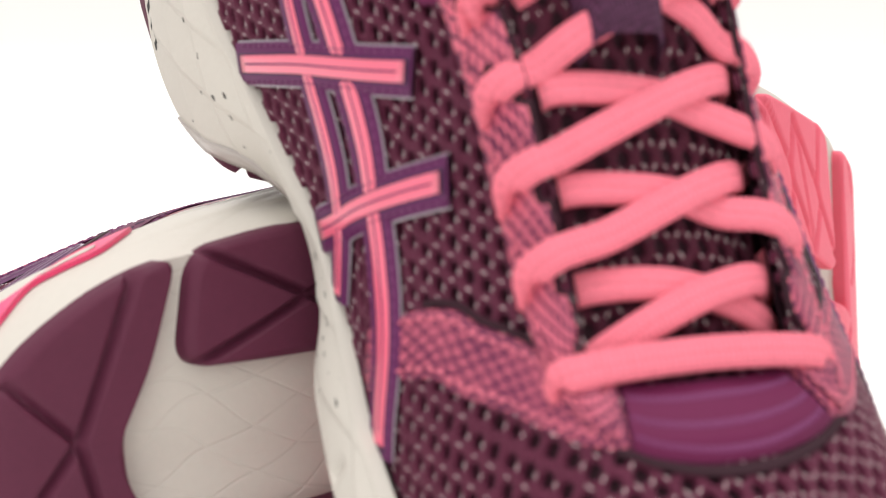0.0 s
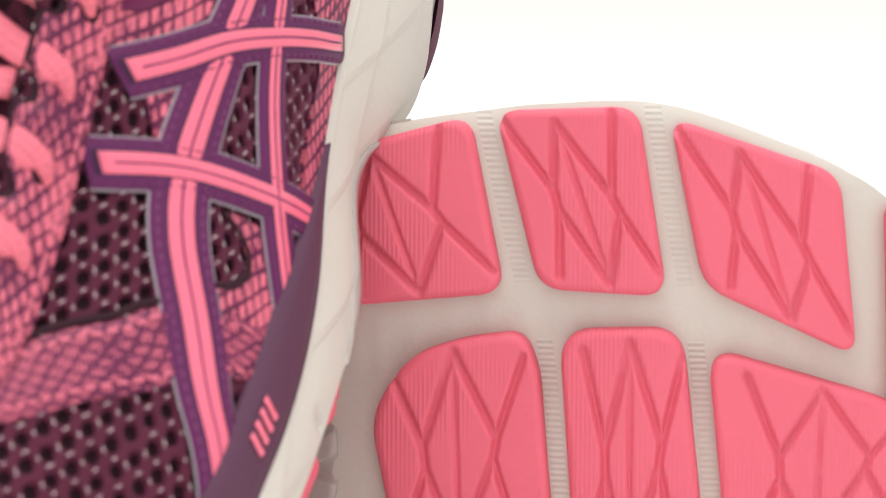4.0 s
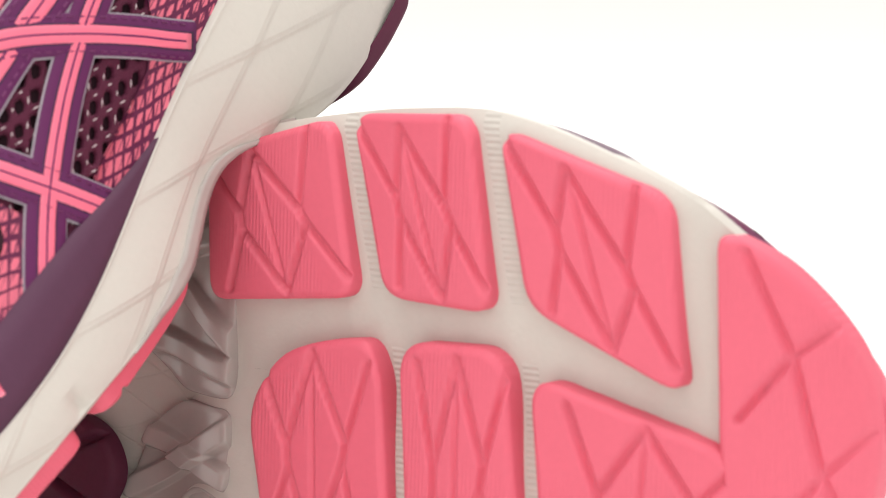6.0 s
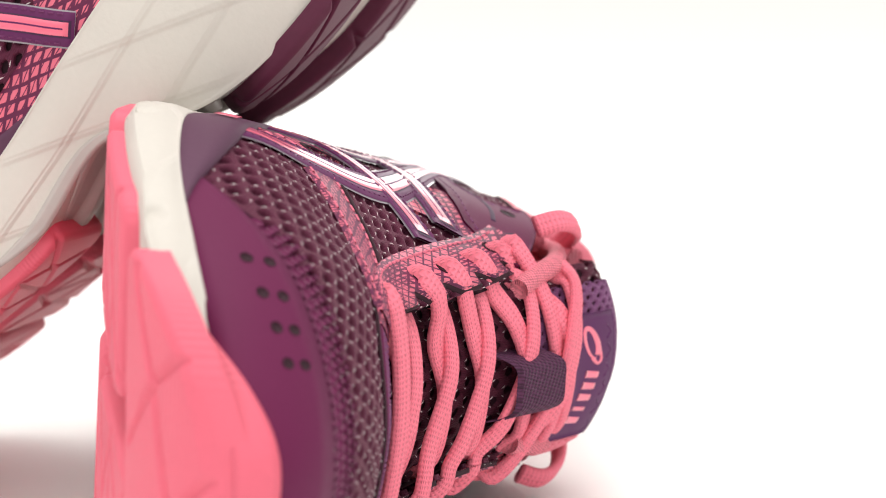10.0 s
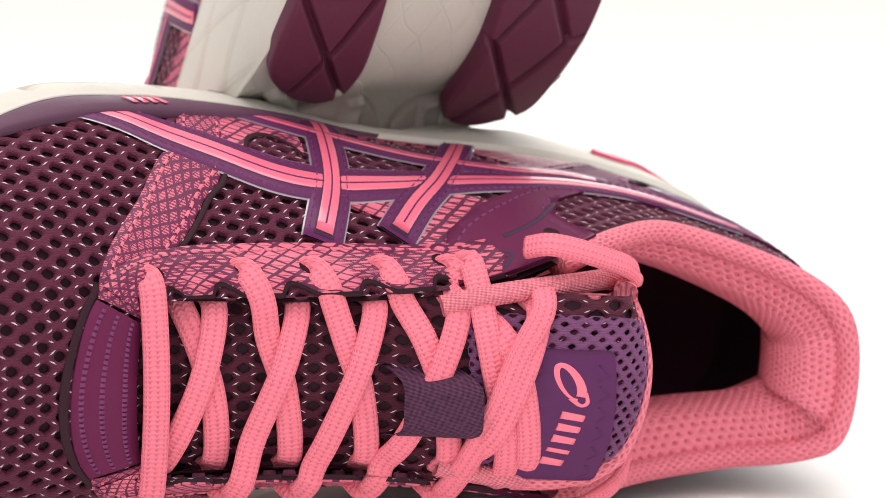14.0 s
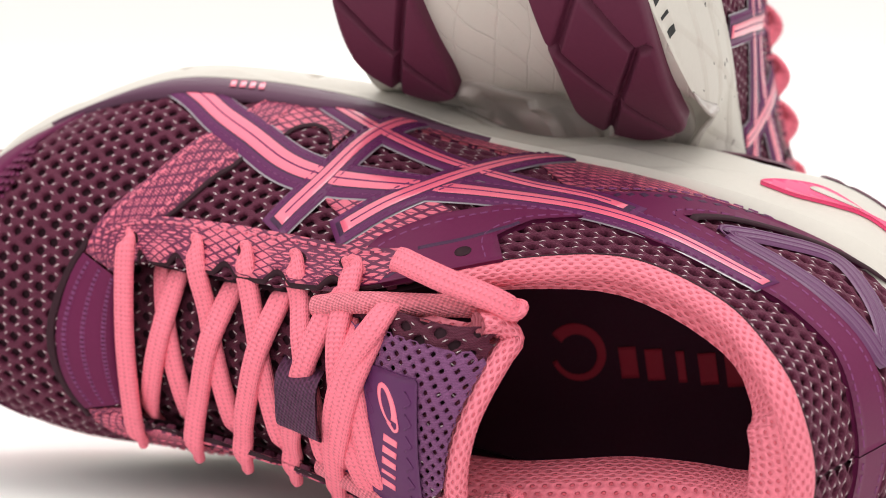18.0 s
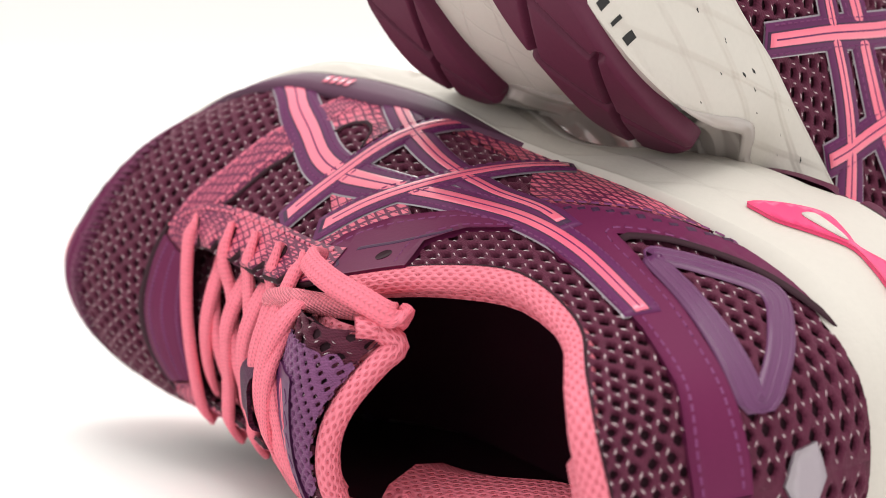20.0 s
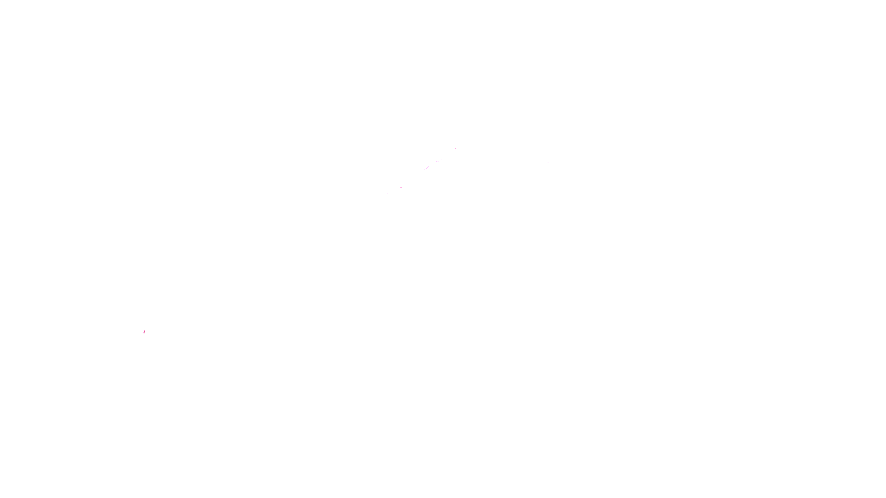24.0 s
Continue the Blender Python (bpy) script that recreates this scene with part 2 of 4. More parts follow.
def profile(x, xs, ys):
    """A smooth curve through the knots xs, ys."""
    xs, ys = np.asarray(xs, float), np.asarray(ys, float)
    x = np.clip(np.asarray(x, float), xs[0], xs[-1])
    slope = np.gradient(ys, xs)
    i = np.clip(np.searchsorted(xs, x) - 1, 0, len(xs) - 2)
    h = xs[i + 1] - xs[i]
    t = (x - xs[i]) / h
    return ((2 * t ** 3 - 3 * t ** 2 + 1) * ys[i] + (t ** 3 - 2 * t ** 2 + t) * h * slope[i]
            + (3 * t ** 2 - 2 * t ** 3) * ys[i + 1] + (t ** 3 - t ** 2) * h * slope[i + 1])


class Surface:
    """A grid of points in millimetres, closed round its first axis, with places to lay things on it."""

    def __init__(self, g, units):
        self.g, self.ns, self.nv, self.units = g, g.shape[0], g.shape[1], units
        ds = np.roll(g, -1, 0) - np.roll(g, 1, 0)
        dv = np.gradient(g, axis=1)
        nn = np.cross(ds, dv)
        self.n = nn / (np.linalg.norm(nn, axis=2, keepdims=True) + 1e-9)
        mid = g.mean((0, 1))
        if ((self.n * (g - mid)).sum(2)).mean() < 0:
            self.n = -self.n
        ar = np.linalg.norm(g - np.roll(g, 1, 0), axis=2).mean(1)
        self.u = np.cumsum(ar)
        self.v = np.concatenate([[0], np.cumsum(np.linalg.norm(np.diff(g, axis=1), axis=2).mean(0))])
        self.tree = BVHTree.FromPolygons([Vector(p) for p in g.reshape(-1, 3)], grid_faces(self.ns, self.nv, True))

    def at(self, s, v, off=0.0):
        """The point at perimeter place s (in stations) and height v (0 to 1), off millimetres proud."""
        a, b = (s / self.units * self.ns) % self.ns, min(max(v, 0), 1) * (self.nv - 1)
        i, j = int(a) % self.ns, min(int(b), self.nv - 2)
        f, h = a - int(a), b - j
        k = (i + 1) % self.ns

        def mixed(z):
            return (z[i, j] * (1 - f) + z[k, j] * f) * (1 - h) + (z[i, j + 1] * (1 - f) + z[k, j + 1] * f) * h

        return mixed(self.g) + off * mixed(self.n)

    def cast(self, origin, way, off=0.0):
        hit, nrm, _, _ = self.tree.ray_cast(Vector(origin), Vector(way).normalized())
        if hit is None:
            return None
        if nrm.dot(Vector(way)) > 0:
            nrm = -nrm
        return np.array(hit + nrm * off)


def side(surface, sign):
    """Lay (x, z) on the lateral (-1) or medial (+1) side."""
    return lambda a, b, off: surface.cast((a, sign * 200, b), (0, -sign, 0), off)


def above(surface):
    return lambda a, b, off: surface.cast((a, b, 300), (0, 0, -1), off)


UNROLL_S, UNROLL_V = 20.0, 48.0    # millimetres a station, and from base to top


def unrolled(surface):
    """Lay places given in millimetres of the unrolled surface."""
    return lambda a, b, off: surface.at(a / UNROLL_S, b / UNROLL_V, off)


def sv(points, medial=False):
    """Unrolled millimetres from stations and heights."""
    return [((STATIONS - a if medial else a) * UNROLL_S, b * UNROLL_V) for a, b in points]


SECTION = [(-1, 0), (-0.86, 0.85), (-0.5, 1), (0, 1), (0.5, 1), (0.86, 0.85), (1, 0)]


def ribbon(path, width, thick, lay, base=0.1, step=2.0, aspect=1.0, closed=False, section=SECTION):
    """A raised band along a path, laid on a surface. width may taper: (start, end). aspect: second axis units per first."""
    pts = np.asarray(path, float)
    scale = np.array([1.0, aspect])
    if closed:
        pts = np.vstack([pts, pts[:1]])
    q = pts * scale
    seg = np.linalg.norm(np.diff(q, axis=0), axis=1)
    n = max(2, int(seg.sum() / step) + 1)
    cum = np.concatenate([[0], np.cumsum(seg)])
    t = np.linspace(0, cum[-1], n)
    q = np.stack([np.interp(t, cum, q[:, 0]), np.interp(t, cum, q[:, 1])], 1)
    d = np.gradient(q, axis=0)
    d /= np.linalg.norm(d, axis=1, keepdims=True) + 1e-9
    w0, w1 = width if isinstance(width, tuple) else (width, width)
    verts, uvs, rows = [], [], []
    for i in range(n):
        w = 0.5 * (w0 + (w1 - w0) * i / (n - 1))
        row = []
        for k, (a, h) in enumerate(section):
            p = (q[i] + np.array([-d[i][1], d[i][0]]) * a * w) / scale
            hit = lay(p[0], p[1], base + h * thick)
            row.append(None if hit is None else len(verts))
            if hit is not None:
                verts.append(hit)
                uvs.append((t[i], a * w))
        rows.append(row)
    faces = []
    for r0, r1 in zip(rows, rows[1:]):
        for k in range(len(section) - 1):
            f = (r0[k], r0[k + 1], r1[k + 1], r1[k])
            if None not in f:
                faces.append(f)
    for r in (rows[0], rows[-1]):
        if None not in r:
            faces.append(tuple(r))
    return verts, faces, uvs


def curved(points, n=24):
    return smooth_curve(points, n)


def merge(*meshes):
    verts, faces, uvs = [], [], []
    for v, f, u in meshes:
        k = len(verts)
        verts += list(v)
        uvs += list(u)
        faces += [tuple(i + k for i in g) for g in f]
    return verts, faces, uvs


def patch(outline, lay, thick=0.5, base=0.1, cell=3.0, aspect=1.0):
    """A raised flat piece of any outline, laid on a surface."""
    scale = np.array([1.0, aspect])
    q = np.asarray(outline, float) * scale
    bm = bmesh.new()
    bm.faces.new([bm.verts.new((a, b, 0)) for a, b in q])
    lo, hi = q.min(0), q.max(0)
    for ax in (0, 1):
        for c in np.arange(lo[ax] + cell / 2, hi[ax], cell):
            co, no = [0, 0, 0], [0, 0, 0]
            co[ax], no[ax] = c, 1
            bmesh.ops.bisect_plane(bm, geom=bm.verts[:] + bm.edges[:] + bm.faces[:], plane_co=co, plane_no=no)
    bmesh.ops.triangulate(bm, faces=bm.faces[:])
    bm.verts.ensure_lookup_table()
    rim = {v.index for e in bm.edges if e.is_boundary for v in e.verts}
    verts, uvs, index, low = [], [], {}, {}
    for v in bm.verts:
        a, b = v.co.x / scale[0], v.co.y / scale[1]
        hit = lay(a, b, base + thick)
        if hit is None:
            continue
        index[v.index] = len(verts)
        verts.append(hit)
        uvs.append((v.co.x, v.co.y))
        if v.index in rim:
            low[v.index] = len(verts)
            verts.append(lay(a, b, base - 0.4))
            uvs.append((v.co.x, v.co.y))
    faces = [tuple(index[v.index] for v in f.verts) for f in bm.faces if all(v.index in index for v in f.verts)]
    for e in bm.edges:
        if e.is_boundary:
            a, b = (v.index for v in e.verts)
            if a in low and b in low:
                faces.append((index[a], index[b], low[b], low[a]))
    bm.free()
    return verts, faces, uvs


def dashes(path, lay, length=1.7, gap=1.0, width=0.55, aspect=1.0, base=0.5):
    """A row of stitches."""
    pts = np.asarray(path, float)
    scale = np.array([1.0, aspect])
    q = pts * scale
    cum = np.concatenate([[0], np.cumsum(np.linalg.norm(np.diff(q, axis=0), axis=1))])
    out, t = [], 0.0
    while t + length < cum[-1]:
        ts = np.linspace(t, t + length, 3)
        seg = np.stack([np.interp(ts, cum, q[:, 0]), np.interp(ts, cum, q[:, 1])], 1) / scale
        out.append(ribbon(seg, width, 0.3, lay, base, 0.6, aspect, section=[(-1, 0), (0, 1), (1, 0)]))
        t += length + gap
    return merge(*out)


def cord(points, width, thick, n=60, up=None, sides=10, closed=False, flat=2.6):
    """A flattened cord along a curve of 3D points; up: the way its flat face looks."""
    c = smooth_curve(points, n, closed)
    d = (np.roll(c, -1, 0) - np.roll(c, 1, 0)) if closed else np.gradient(c, axis=0)
    d /= np.linalg.norm(d, axis=1, keepdims=True)
    up = np.asarray(up if up is not None else (0, 0, 1), float)
    verts, uvs = [], []
    run = np.concatenate([[0], np.cumsum(np.linalg.norm(np.diff(c, axis=0), axis=1))])
    for i in range(len(c)):
        u = up[i] if up.ndim == 2 else up
        s = np.cross(d[i], u)
        s /= np.linalg.norm(s) + 1e-9
        w = np.cross(s, d[i])
        for k in range(sides):
            a = 2 * math.pi * k / sides
            ca, sa = math.cos(a), math.sin(a)
            ca = math.copysign(abs(ca) ** (2 / flat), ca)
            sa = math.copysign(abs(sa) ** (2 / flat), sa)
            verts.append(c[i] + s * ca * width / 2 + w * sa * thick / 2)
            uvs.append((run[i], k / sides * 2 * (width + thick)))
    faces = []
    m = len(c)
    for i in range(m if closed else m - 1):
        for k in range(sides):
            j = (i + 1) % m
            faces.append((i * sides + k, i * sides + (k + 1) % sides, j * sides + (k + 1) % sides, j * sides + k))
    if not closed:
        faces += [tuple(range(sides)), tuple(range((m - 1) * sides, m * sides))]
    return verts, faces, uvs


def put(name, mesh, material, parent, label="", smooth=True):
    v, f, u = mesh
    return part(name, (mm(v), f, u), material, parent, label, smooth)


# ---------------------------------------------------------------- the shoe's form, in millimetres
# x from the heel to the toe, y to the medial side, z from the sole to the laces
BASE = [(10.5, 20), (14, 2), (29.5, -11), (55, -19.5), (80, -25), (102, -28), (122, -31), (142, -36), (160, -39), (178, -41),
        (198, -41), (220, -34), (240, -24), (256, -9), (265.5, 8), (261, 23), (246, 35), (224, 44), (200, 48), (178, 48),
        (158, 47), (138, 46), (118, 48.5), (98, 51.5), (78, 53.5), (54, 52.5), (31, 46.5), (15.5, 38)]
TOP_PLAN = [(37, 20), (40.5, 4.5), (47, -4), (57, -10), (76, -16), (96, -16), (114, -13), (134, -8), (152, -6.5), (170, -6),
            (186, -6), (195, -5), (198, 0), (199.5, 7), (200, 14), (199.5, 21), (198, 28), (195, 32), (186, 33), (170, 33),
            (152, 34), (134, 37), (114, 42), (96, 45), (76, 46), (57, 44), (47, 41), (40.5, 35.5)]
TOP_RISE = [114.5, 114, 107, 95, 87, 89, 92, 87.5, 79.5, 69.5, 61, 56.5, 55.5, 56, 56.5, 56, 55.5, 56.5, 61, 69.5, 79.5, 87.5, 92, 89, 87, 95, 107, 114]
STATIONS = 28
NS, NV = 336, 33


def base_rise(x):
    return profile(x, (5, 22, 44, 67, 100, 130, 160, 184, 220, 245, 262, 267), (53, 51, 46, 42, 33, 23, 15, 13.5, 15, 21, 28, 30.5))


def base_at(p):
    """The midsole's top edge, lower along the medial arch."""
    p = np.asarray(p, float)
    return base_rise(p[:, 0]) - np.clip((p[:, 1] - 16) / 20, 0, 1) * profile(p[:, 0], (5, 30, 60, 83, 100, 112, 132, 150, 268), (0, 0, 4.5, 7.5, 4.8, 3.2, 0.6, 0, 0))


def pad_rise(x):
    return profile(x, (3, 10, 20, 37, 50, 65, 80, 105, 135, 165, 200, 233, 243, 255, 262, 268, 272), (28, 20.5, 15.2, 8.8, 4.6, 1.7, 0.9, 0.7, 0.3, 0.3, 0.2, 6.6, 9.4, 15.5, 21, 27.5, 32))


def form_upper():
    b2 = smooth_curve(BASE, NS, True)
    b = np.column_stack([b2, base_at(b2)])
    t = np.column_stack([smooth_curve(TOP_PLAN, NS, True), smooth_curve(np.array(TOP_RISE)[:, None], NS, True)])
    tan = np.roll(b2, -1, 0) - np.roll(b2, 1, 0)
    out = np.column_stack([-tan[:, 1], tan[:, 0]])
    out /= np.linalg.norm(out, axis=1, keepdims=True)
    if (out * (b2 - b2.mean(0))).sum() < 0:
        out = -out
    out3 = np.column_stack([out, np.zeros(NS)])
    x = b2[:, 0]
    toe = profile(x, (150, 200, 235, 262), (0.0, 0.25, 0.8, 1.0))
    heel = profile(x, (5, 30, 70), (1.0, 0.6, 0.0))
    rise = (t[:, 2] - b[:, 2])[:, None]
    foot = b - out3 * (3.5 * heel)[:, None]
    p1 = b + out3 * (2.5 - 7.5 * heel)[:, None] + np.array([0, 0, 1.0]) * rise * (0.38 + 0.22 * toe)[:, None]
    p2 = t + (b - t) * np.array([1, 1, 0]) * (0.28 + 0.27 * toe)[:, None] - np.array([0, 0, 1.0]) * rise * (0.3 - 0.3 * toe)[:, None] + out3 * (0.5 * heel)[:, None]
    v = np.linspace(0, 1, NV)[None, :, None]
    g = (foot[:, None] * (1 - v) ** 3 + 3 * p1[:, None] * v * (1 - v) ** 2 + 3 * p2[:, None] * v ** 2 * (1 - v) + t[:, None] * v ** 3)
    return Surface(g, STATIONS), b, t, out3


UPPER, BASE_LOOP, TOP_LOOP, OUT = form_upper()


NM = 1680


def arch_rise(x):
    """How far the sole's underside is lifted at the waist."""
    return 9.5 * np.exp(-((np.asarray(x, float) - 107) / 17) ** 2)


def form_midsole():
    rows = 111
    b2 = smooth_curve(BASE, NM, True)
    loop = np.column_stack([b2, base_at(b2)])
    out = np.column_stack([smooth_curve(OUT[::6], NM, True)[:, :2], np.zeros(NM)])
    out /= np.linalg.norm(out, axis=1, keepdims=True)
    zt = loop[:, 2] + 1.0
    g = np.zeros((NM, rows, 3))
    for j in range(rows):
        h = j / (rows - 1)
        swell = 1.2 + 0.5 * math.exp(-(h / 0.25) ** 2) + 3.2 * math.sin(math.pi * min(1, (1 - h) * 0.62 + 0.2)) - 1.2 * h
        x = loop[:, 0]
        # the waist is undercut, deepest on the medial side; the heel flares on the lateral side
        tuck = np.where(loop[:, 1] > 14, 13 * np.exp(-((x - 124) / 17) ** 2), 3 * np.exp(-((x - 108) / 17) ** 2)) * (1 - h) ** 1.3
        flare = np.where(loop[:, 1] < 5, 1.5 * np.exp(-((x - 32) / 16) ** 2), 0) * (1 - h) ** 2
        flare += np.where(loop[:, 1] > 14, 3.6 * np.exp(-((x - 186) / 28) ** 2), 0) * (1 - 0.4 * h)
        flare += np.where(loop[:, 1] < 5, 2.4 * np.exp(-((x - 62) / 30) ** 2), 0) * math.sin(math.pi * (0.15 + 0.75 * h))
        flare -= 1.6 * np.interp(x, (40, 55, 88, 104), (0.0, 1.0, 1.0, 0.0)) * (1 - h) ** 3
        short = 3.4 * np.interp(x, (5, 236, 258, 267), (0.0, 0.0, 0.7, 1.0))
        p = loop + out * (swell - tuck + flare - short)[:, None]
        zb = pad_rise(p[:, 0]) + 3.2 + arch_rise(p[:, 0]) * np.where((loop[:, 1] > 14) & (x < 107), 0.65 + 0.35 * np.clip((x - 95) / 12, 0, 1), 1.0) + np.interp(p[:, 0], (128, 140, 225, 240), (0, 1.8, 1.8, 0))
        z = zb + (zt - zb) * h
        # moulded lozenges: two families of shallow creases, with faces tilted between them
        fade = math.sin(math.pi * min(max(h * 1.04 - 0.02, 0), 1)) ** 0.4
        dip = np.zeros(NM)
        for sign, start, pitch, other, wider in ((1, 120, 31, 169, 46), (-1, 34, 32, 6, 49)):
            lateral = loop[:, 1] < 14
            pitch = np.where(lateral, wider, pitch)
            ph = ((p[:, 0] + sign * 3 * z - np.where(lateral, other, start)) / pitch) % 1.0
            near = np.minimum(ph, 1 - ph) * pitch
            saw = ph if sign > 0 else 1 - ph
            dip += 0.22 * np.exp(-(near / 0.8) ** 2) + 0.6 * np.minimum(saw / 0.92, (1 - saw) / 0.08)
        # the lateral heel round its insert is almost smooth
        dip *= np.where(loop[:, 1] < 14, np.interp(p[:, 0], (5, 50, 75, 262), (0.2, 0.2, 1.0, 1.0)), 1.0)
        # flex notches
        for nx in (163.5, 197.5, 236.5):
            at = np.where(loop[:, 1] < 5, nx, nx + 10)
            dip += 2.4 * np.exp(-((p[:, 0] - at) / 1.7) ** 2) * max(0.0, 1 - h / 0.55)
        g[:, j] = p - out * (dip * fade)[:, None]
        g[:, j, 2] = z
    return g, out


MID, MID_OUT = form_midsole()
MIDSOLE = Surface(MID, STATIONS)

# ---------------------------------------------------------------- parts of the shoe


def knit(mesh, normals, pitch=(7.3, 4.15), hole=(0.42, 0.64, 0.66), deep=1.3, glints=True, seed=3):
    """Open knit over a sheet: round holes between strands of yarn in a diamond lattice, and pale threads with painted
    glints on the strands.
    """
    p, faces, uv = np.asarray(mesh[0], float), mesh[1], np.asarray(mesh[2], float)
    tris = [t for f in faces for t in ((f[0], f[1], f[2]), (f[0], f[2], f[3]))]
    tree = BVHTree.FromPolygons([Vector((a, b, 0)) for a, b in uv], tris, all_triangles=True)
    qa, qb = pitch[0] / 4, pitch[1] / 4
    rng = random.Random(seed)
    memo, inside = {}, {}

    def spot(i, j):
        if (i, j) not in memo:
            a, b = (i + rng.uniform(-0.1, 0.1)) * qa, (j + rng.uniform(-0.1, 0.1)) * qb
            hit, _, k, _ = tree.ray_cast(Vector((a, b, 5)), Vector((0, 0, -1)))
            if hit is None:
                hit, _, k, far = tree.find_nearest(Vector((a, b, 0)))
                if far > 2.2 * max(qa, qb):
                    k = None
                a, b = hit.x, hit.y
                inside[i, j] = False
            if k is None:
                memo[i, j] = None
            else:
                t = list(tris[k])
                (x0, y0), (x1, y1), (x2, y2) = uv[t]
                d = (y1 - y2) * (x0 - x2) + (x2 - x1) * (y0 - y2)
                w0 = ((y1 - y2) * (a - x2) + (x2 - x1) * (b - y2)) / d
                w1 = ((y2 - y0) * (a - x2) + (x0 - x2) * (b - y2)) / d
                w = np.array((w0, w1, 1 - w0 - w1))
                n = w @ normals[t]
                memo[i, j] = (w @ p[t], n / (np.linalg.norm(n) + 1e-9), (a, b))
        return memo[i, j]

    verts, quads, uvs, index = [], [], [], {}
    gv, gf = [], []
    lo, hi = np.floor(uv.min(0) / (qa, qb)).astype(int) - 2, np.ceil(uv.max(0) / (qa, qb)).astype(int) + 2
    ring = ((2, 0), (1, 1), (0, 2), (-1, 1), (-2, 0), (-1, -1), (0, -2), (1, -1))
    size = (hole[0], hole[2], hole[1], hole[2]) * 2
    for j in range(lo[1] - lo[1] % 2, hi[1], 2):
        for i in range(lo[0] - lo[0] % 4 + (j % 4), hi[0], 4):
            c = spot(i, j)
            if c is None:
                continue
            outer = [spot(i + a, j + b) for a, b in ring]
            if any(o is None for o in outer):
                continue
            core = inside.get((i, j), True)
            if not core and not any(inside.get((i + a, j + b), True) for a, b in ring):
                continue
            reach = [np.linalg.norm(o[0] - c[0]) for o in outer]
            if max(reach) > 1.1 * pitch[0]:
                continue
            ids = []
            for (a, b), o in zip(ring, outer):
                key = (i + a, j + b)
                if key not in index:
                    index[key] = len(verts)
                    verts.append(o[0])
                    uvs.append(o[2])
                ids.append(index[key])
            if not core:
                k0 = len(verts)
                verts.append(c[0])
                uvs.append(c[2])
                quads += [(ids[k], ids[(k + 1) % 8], k0) for k in range(8)]
                continue
            rows = [ids]
            grow = rng.uniform(0.92, 1.06)
            for blend, sink in ((0.45, -0.04), (0.0, 0.35), (-0.12, deep)):
                row = []
                for o, f in zip(outer, size):
                    f = f * grow
                    w = f + (1 - f) * blend if blend > 0 else f * (1 + blend)
                    row.append(len(verts))
                    verts.append(c[0] + (o[0] - c[0]) * w - (c[1] * (1 - w) + o[1] * w) * sink * pitch[1] / 4.5)
                    uvs.append((c[2][0] + (o[2][0] - c[2][0]) * w, c[2][1] + (o[2][1] - c[2][1]) * w))
                rows.append(row)
            for r0, r1 in zip(rows, rows[1:]):
                quads += [(r0[k], r0[(k + 1) % 8], r1[(k + 1) % 8], r1[k]) for k in range(8)]
            # slivers of pale thread; the glint on them is colour
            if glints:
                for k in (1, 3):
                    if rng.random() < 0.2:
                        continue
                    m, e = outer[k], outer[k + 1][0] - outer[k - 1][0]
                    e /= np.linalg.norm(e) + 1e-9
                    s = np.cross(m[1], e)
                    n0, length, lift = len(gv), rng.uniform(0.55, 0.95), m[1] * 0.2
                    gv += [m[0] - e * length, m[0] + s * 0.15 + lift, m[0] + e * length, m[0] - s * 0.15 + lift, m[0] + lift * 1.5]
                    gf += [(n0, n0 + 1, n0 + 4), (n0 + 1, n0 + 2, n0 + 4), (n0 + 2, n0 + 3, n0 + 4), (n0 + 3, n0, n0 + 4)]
    return (verts, quads, uvs), (gv, gf, [(0, 0)] * len(gv))


